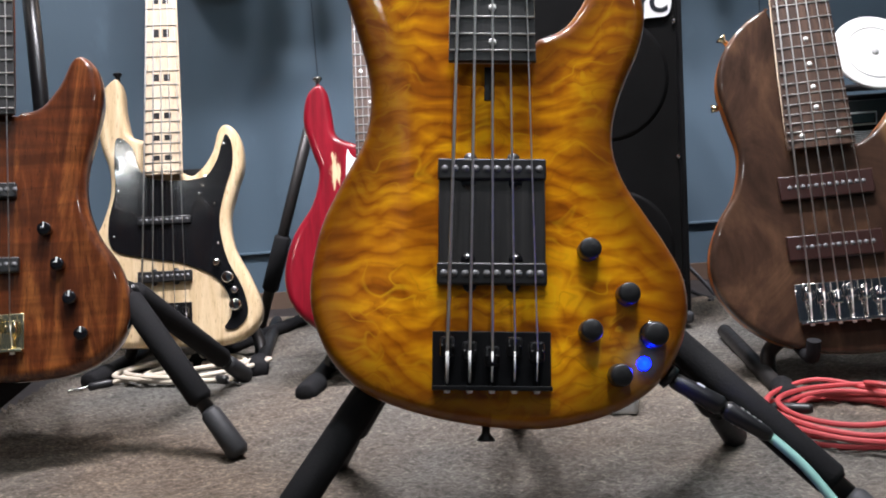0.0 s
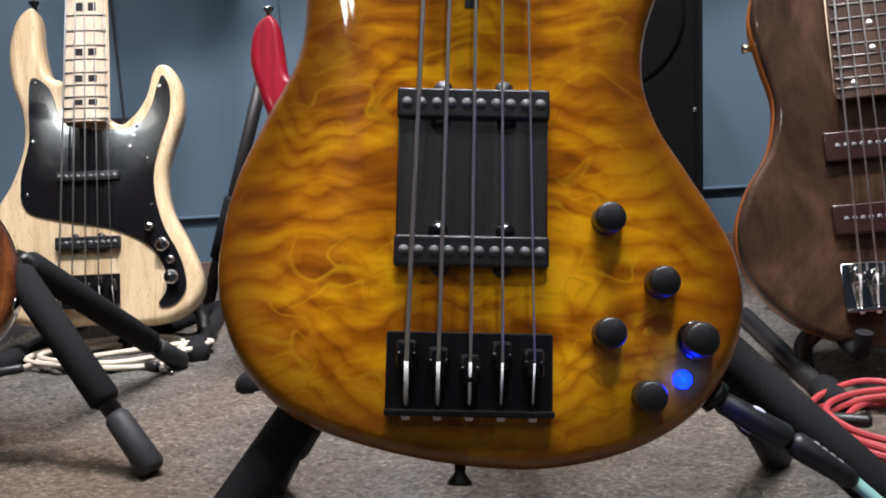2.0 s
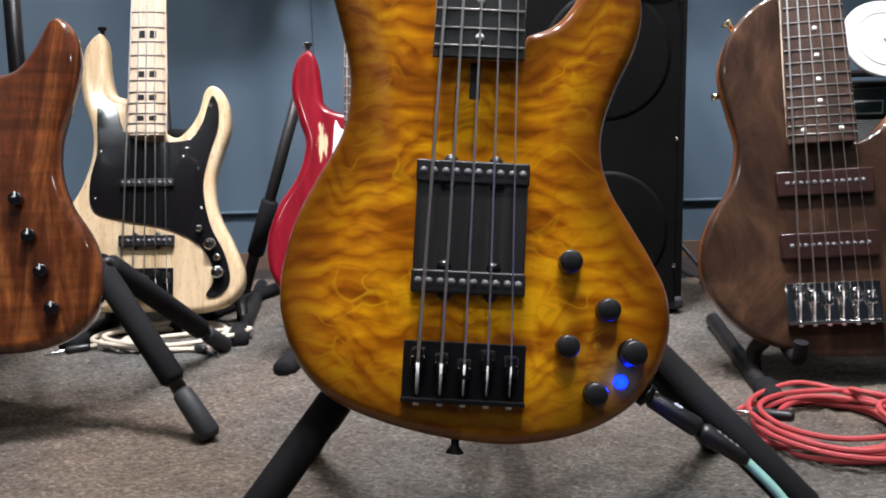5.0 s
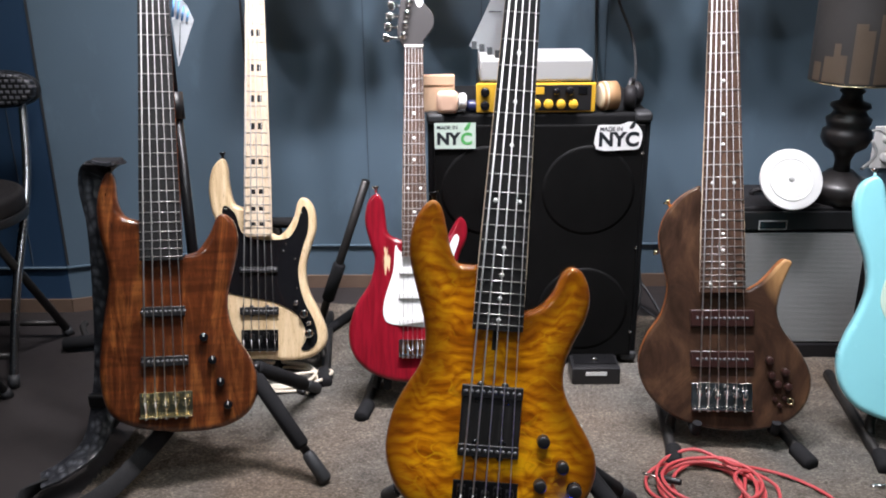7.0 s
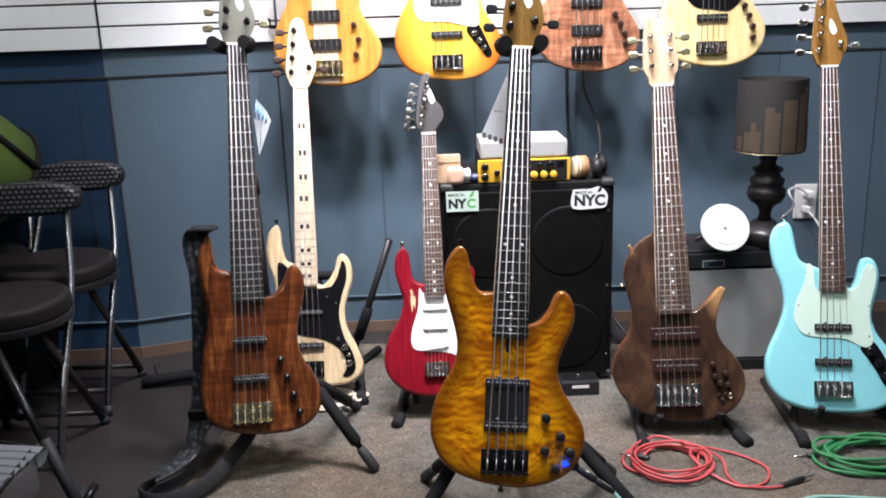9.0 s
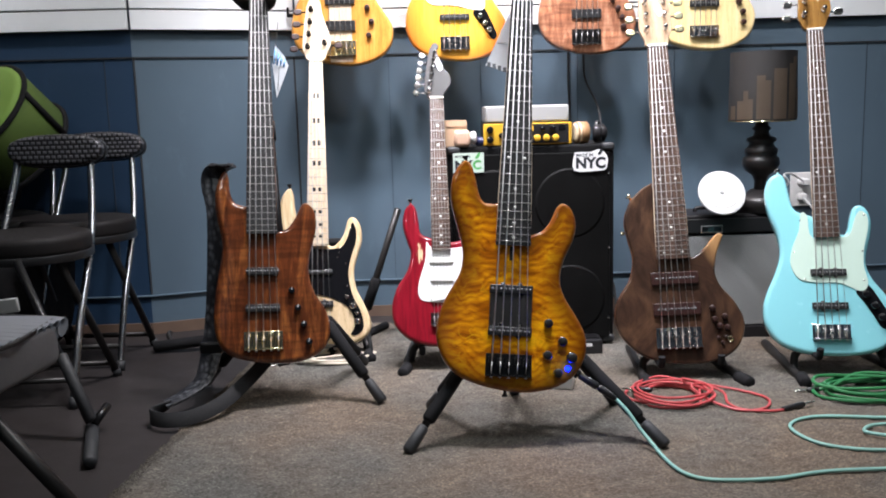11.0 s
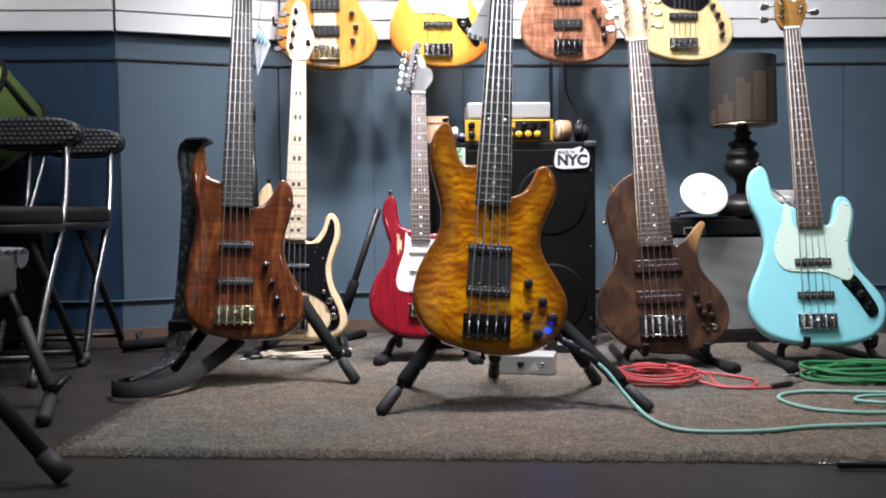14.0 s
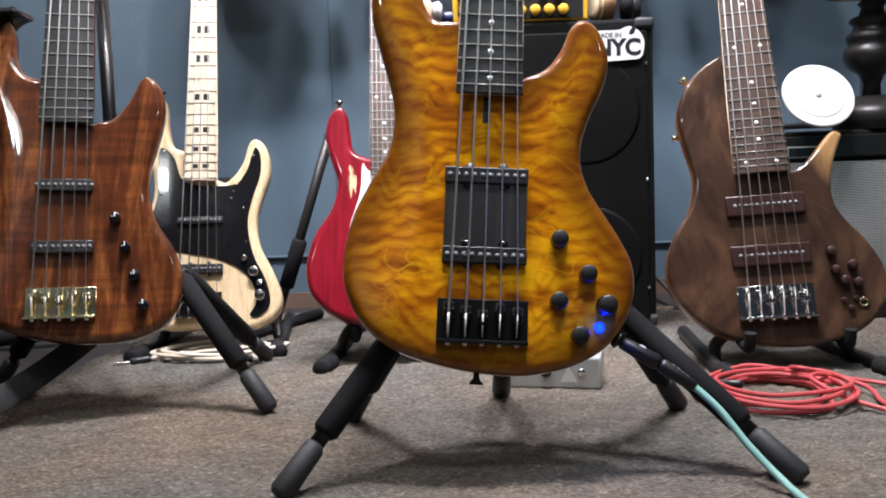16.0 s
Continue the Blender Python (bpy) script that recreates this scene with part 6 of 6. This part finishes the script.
def stool(x, y, label):
    st = thing("folding_stool", pose(x, y, 0), label, "stool", "folding stools")
    part("seat", slab(oval(0.33, 0.31, 28, 2.1), 0.405, 0.458, 0.016, 2, 4), SEATV, st, "round padded black vinyl seat")
    part("seat_rim", slab(oval(0.336, 0.316, 28, 2.1), 0.39, 0.412, 0.004, 2, 2), BLACKP, st)
    bk = part("backrest", slab(oval(0.27, 0.092, 28, 2.6), -0.02, 0.02, 0.013, 2, 4), WEAVE.m, st, "oval padded backrest in woven black vinyl")
    bk.matrix_basis = pose(0.012, 0.215, 0.668, 82, 0, 0)
    rm = part("backrest_shell", slab(oval(0.276, 0.098, 28, 2.6), -0.02, 0.0, 0.006, 2, 2), BLACKP, bk)
    rm.matrix_basis = Matrix.Translation((0.0, 0, -0.012))
    for s in (-1, 1):
        part("back_tube", hose([(s * 0.105, 0.222, 0.65), (s * 0.108, 0.21, 0.6), (s * 0.122, 0.15, 0.47), (s * 0.128, 0.08, 0.36), (s * 0.128, -0.02, 0.2), (s * 0.128, -0.1, 0.02)], 0.0105, 10, 5), STOOLM, st, "chrome back and front leg tube")
        part("rear_leg", rod((s * 0.112, -0.08, 0.4), (s * 0.14, 0.19, 0.014), 0.0105), TUBE, st)
        part("foot_cap", rod((s * 0.128, -0.096, 0.03), (s * 0.128, -0.105, 0.0), 0.013), RUBBER, st)
        part("foot_cap", rod((s * 0.139, 0.182, 0.025), (s * 0.1405, 0.196, 0.0), 0.013), RUBBER, st)
    part("front_bar", rod((-0.128, -0.075, 0.07), (0.128, -0.075, 0.07), 0.008), TUBE, st)
    part("rear_bar", rod((-0.137, 0.17, 0.045), (0.137, 0.17, 0.045), 0.008), TUBE, st)
    return st


s0 = stool(-1.25, 0.455, "black vinyl folding stool with woven oval backrest and chrome legs")
copy_thing(s0, pose(-1.245, 0.8, 0.0))
copy_thing(s0, pose(-1.53, 0.86, 0.0))

GREEN = plain("lime_green_cloth", (0.17, 0.29, 0.05), 0.75, 0, 0, 220, 0.15, 0.25)
OLIVE = plain("olive_green_cloth", (0.085, 0.14, 0.025), 0.75, 0, 0, 220, 0.2, 0.25)
DRK = plain("black_nylon", (0.009, 0.009, 0.01), 0.8, 0, 0, 60, 0.4, 0.5)
for dull in (DRK, SEATV):
    dull.node_tree.nodes["Principled BSDF"].inputs["Specular IOR Level"].default_value = 0.2
DM, _ = along((-1.475, 1.0, 0.65), (-1.555, 0.85, 0.79))
db = thing("drum_bag", DM @ Matrix.Translation((0, 0, 0.21)) @ Matrix.Scale(1.2, 4), "lime-green round drum bag with black piping, on a dark bag", "bag")
part("shell", turned([(0.12, -0.16), (0.148, -0.15), (0.152, -0.02), (0.15, 0.0)], seg=36), OLIVE, db, "olive green side")
part("front", turned([(0.147, -0.002), (0.146, 0.01), (0.13, 0.014), (0.02, 0.016)], seg=36), GREEN, db, "lime green front panel")
for zz in (0.0, -0.15):
    part("piping", hose([(0.152 * math.cos(a), 0.152 * math.sin(a), zz) for a in [2 * math.pi * i / 24 for i in range(25)]], 0.007, 8, 3), DRK, db)
for a in (0.3, 1.7, 3.4, 5.0):
    part("strap", rod((0.155 * math.cos(a), 0.155 * math.sin(a), -0.15), (0.155 * math.cos(a + 0.1), 0.155 * math.sin(a + 0.1), 0.0), 0.008, seg=8), DRK, db)
for i, (w, yy) in enumerate(((0.07, 0.05), (0.09, 0.02), (0.08, 0.0))):
    part("lettering_bar", B((0.01 - 0.01 * i, yy, 0.0165), (w, 0.009, 0.002), 0, Matrix.Rotation(0.2, 4, "Z")), DRK, db)


def soft_bag(name, x, y, z, sx, sy, sz, seed, label):
    """A slumped soft bag: a rounded box pushed about by noise."""
    bm = B((0, 0, sz / 2), (sx, sy, sz), min(sx, sy, sz) * 0.3, None, 4)
    bmesh.ops.subdivide_edges(bm, edges=bm.edges[:], cuts=2, use_grid_fill=True)
    for v in bm.verts:
        k = min(1, v.co.z / (sz * 0.3)) if v.co.z > 0 else 0
        v.co += 0.035 * k * Vector((noise.noise(v.co * 6 + Vector((seed, 0, 0))), noise.noise(v.co * 6 + Vector((0, seed, 0))), 0.8 * noise.noise(v.co * 7 + Vector((0, 0, seed)))))
    ob = thing(name, pose(x, y, z), label, "bag")
    part("shell", bm, DRK, ob)
    part("zip", hose([(-sx * 0.4, -sy * 0.5, sz * 0.7), (0, -sy * 0.52, sz * 0.66), (sx * 0.4, -sy * 0.5, sz * 0.7)], 0.004), BLACKM, ob)
    part("handle", hose([(-0.06, -sy * 0.3, sz * 0.97), (-0.05, -sy * 0.3, sz * 1.04), (0.05, -sy * 0.3, sz * 1.04), (0.06, -sy * 0.3, sz * 0.97)], 0.008), DRK, ob)
    return ob


soft_bag("gig_bag", -1.79, 0.88, 0.0, 0.86, 0.42, 0.47, 2.0, "large slumped black gig bag piled on the floor")
soft_bag("gig_bag", -1.83, 0.86, 0.44, 0.62, 0.36, 0.2, 7.0, "black soft bag lying on another bag")
cs = thing("equipment_case", pose(-1.62, 0.28, 0), "black equipment case with metal corner and rivets", "case")
part("case", B((0, 0, 0.2), (0.44, 0.3, 0.4), 0.01, None, 3), BLACKP, cs)
for x in (-0.1, 0.05, 0.19):
    part("rivet", turned([(0.008, 0), (0.005, 0.005)], Matrix.Translation((x, -0.15, 0.1)) @ UPR, 12), CHROME, cs)
part("latch", B((0.15, -0.154, 0.12), (0.07, 0.008, 0.02), 0.003), CHROME, cs)
part("corner", B((0.205, -0.135, 0.385), (0.05, 0.05, 0.05), 0.01, None, 3), SILVER, cs)

# low bench with a ribbed grey cushion
GREYC = plain("grey_ribbed_cloth", (0.2, 0.206, 0.23), 0.8, 0, 0, 260, 0.12, 0.3)
GREYV = plain("grey_bench_side", (0.115, 0.113, 0.117), 0.6, 0, 0, 120, 0.15, 0.15)
bn = thing("keyboard_bench", pose(-1.193, -0.372, 0, 0, 0, -7), "low folding bench with ribbed grey cushion and dark tube legs", "bench")
part("cushion_side", slab([(x * 0.98, y) for x, y in oval(0.6, 0.43, 40, 6.5)], 0.29, 0.371, 0.014, 2, 4), GREYV, bn, "smooth grey padded rim")
for i in range(15):
    y = -0.182 + i * 0.026
    part("cushion_rib", hose([(-0.262, y, 0.352), (-0.252, y, 0.359), (0.25, y, 0.359), (0.262, y, 0.352)], 0.0195, 8, 3), GREYC, bn)
part("welt", hose([(0.27, -0.195, 0.371), (0.27, 0.195, 0.371), (-0.27, 0.195, 0.371), (-0.27, -0.195, 0.371), (0.27, -0.195, 0.371)], 0.0045, 8, 2), LEATHER, bn)
part("cross_leg", rod((0.2, -0.03, 0.325), (0.465, -0.03, 0.02), 0.013), TUBE, bn)
part("cross_leg", rod((0.22, 0.03, 0.325), (-0.2, 0.03, 0.02), 0.0105), TUBE, bn)
part("cross_leg", rod((-0.22, -0.03, 0.325), (-0.02, -0.03, 0.18), 0.0105), TUBE, bn)
part("rubber_foot", rod((0.44, -0.03, 0.05), (0.476, -0.03, 0.012), 0.0165), RUBBER, bn)
part("rubber_foot", rod((-0.18, 0.03, 0.034), (-0.21, 0.03, 0.008), 0.0145), RUBBER, bn)

# dark folding stand beside the bench
fs = thing("keyboard_stand", pose(-1.0, 0.12, 0), "black folding keyboard stand leg with rubber foot and tag", "stand")
part("leg", rod((-0.17, 0.1, 0.42), (0.01, 0.0, 0.04), 0.01), BLACKM, fs)
part("sleeve", rod((-0.06, 0.04, 0.2), (0.015, 0.0, 0.045), 0.0135, round_end=0.004), RUBBER, fs)
part("foot_bar", rod((-0.028, 0.12, 0.016), (0.08, -0.19, 0.016), 0.0155, round_end=0.006), RUBBER, fs)
part("brace", rod((0.012, 0.02, 0.03), (0.03, 0.07, 0.06), 0.01), BLACKM, fs)
part("tag", B((-0.155, 0.06, 0.335), (0.065, 0.01, 0.035), 0.004, pose(0, 0, 0, 0, -6, 0)), SILVER, fs, "small grey metal tag")
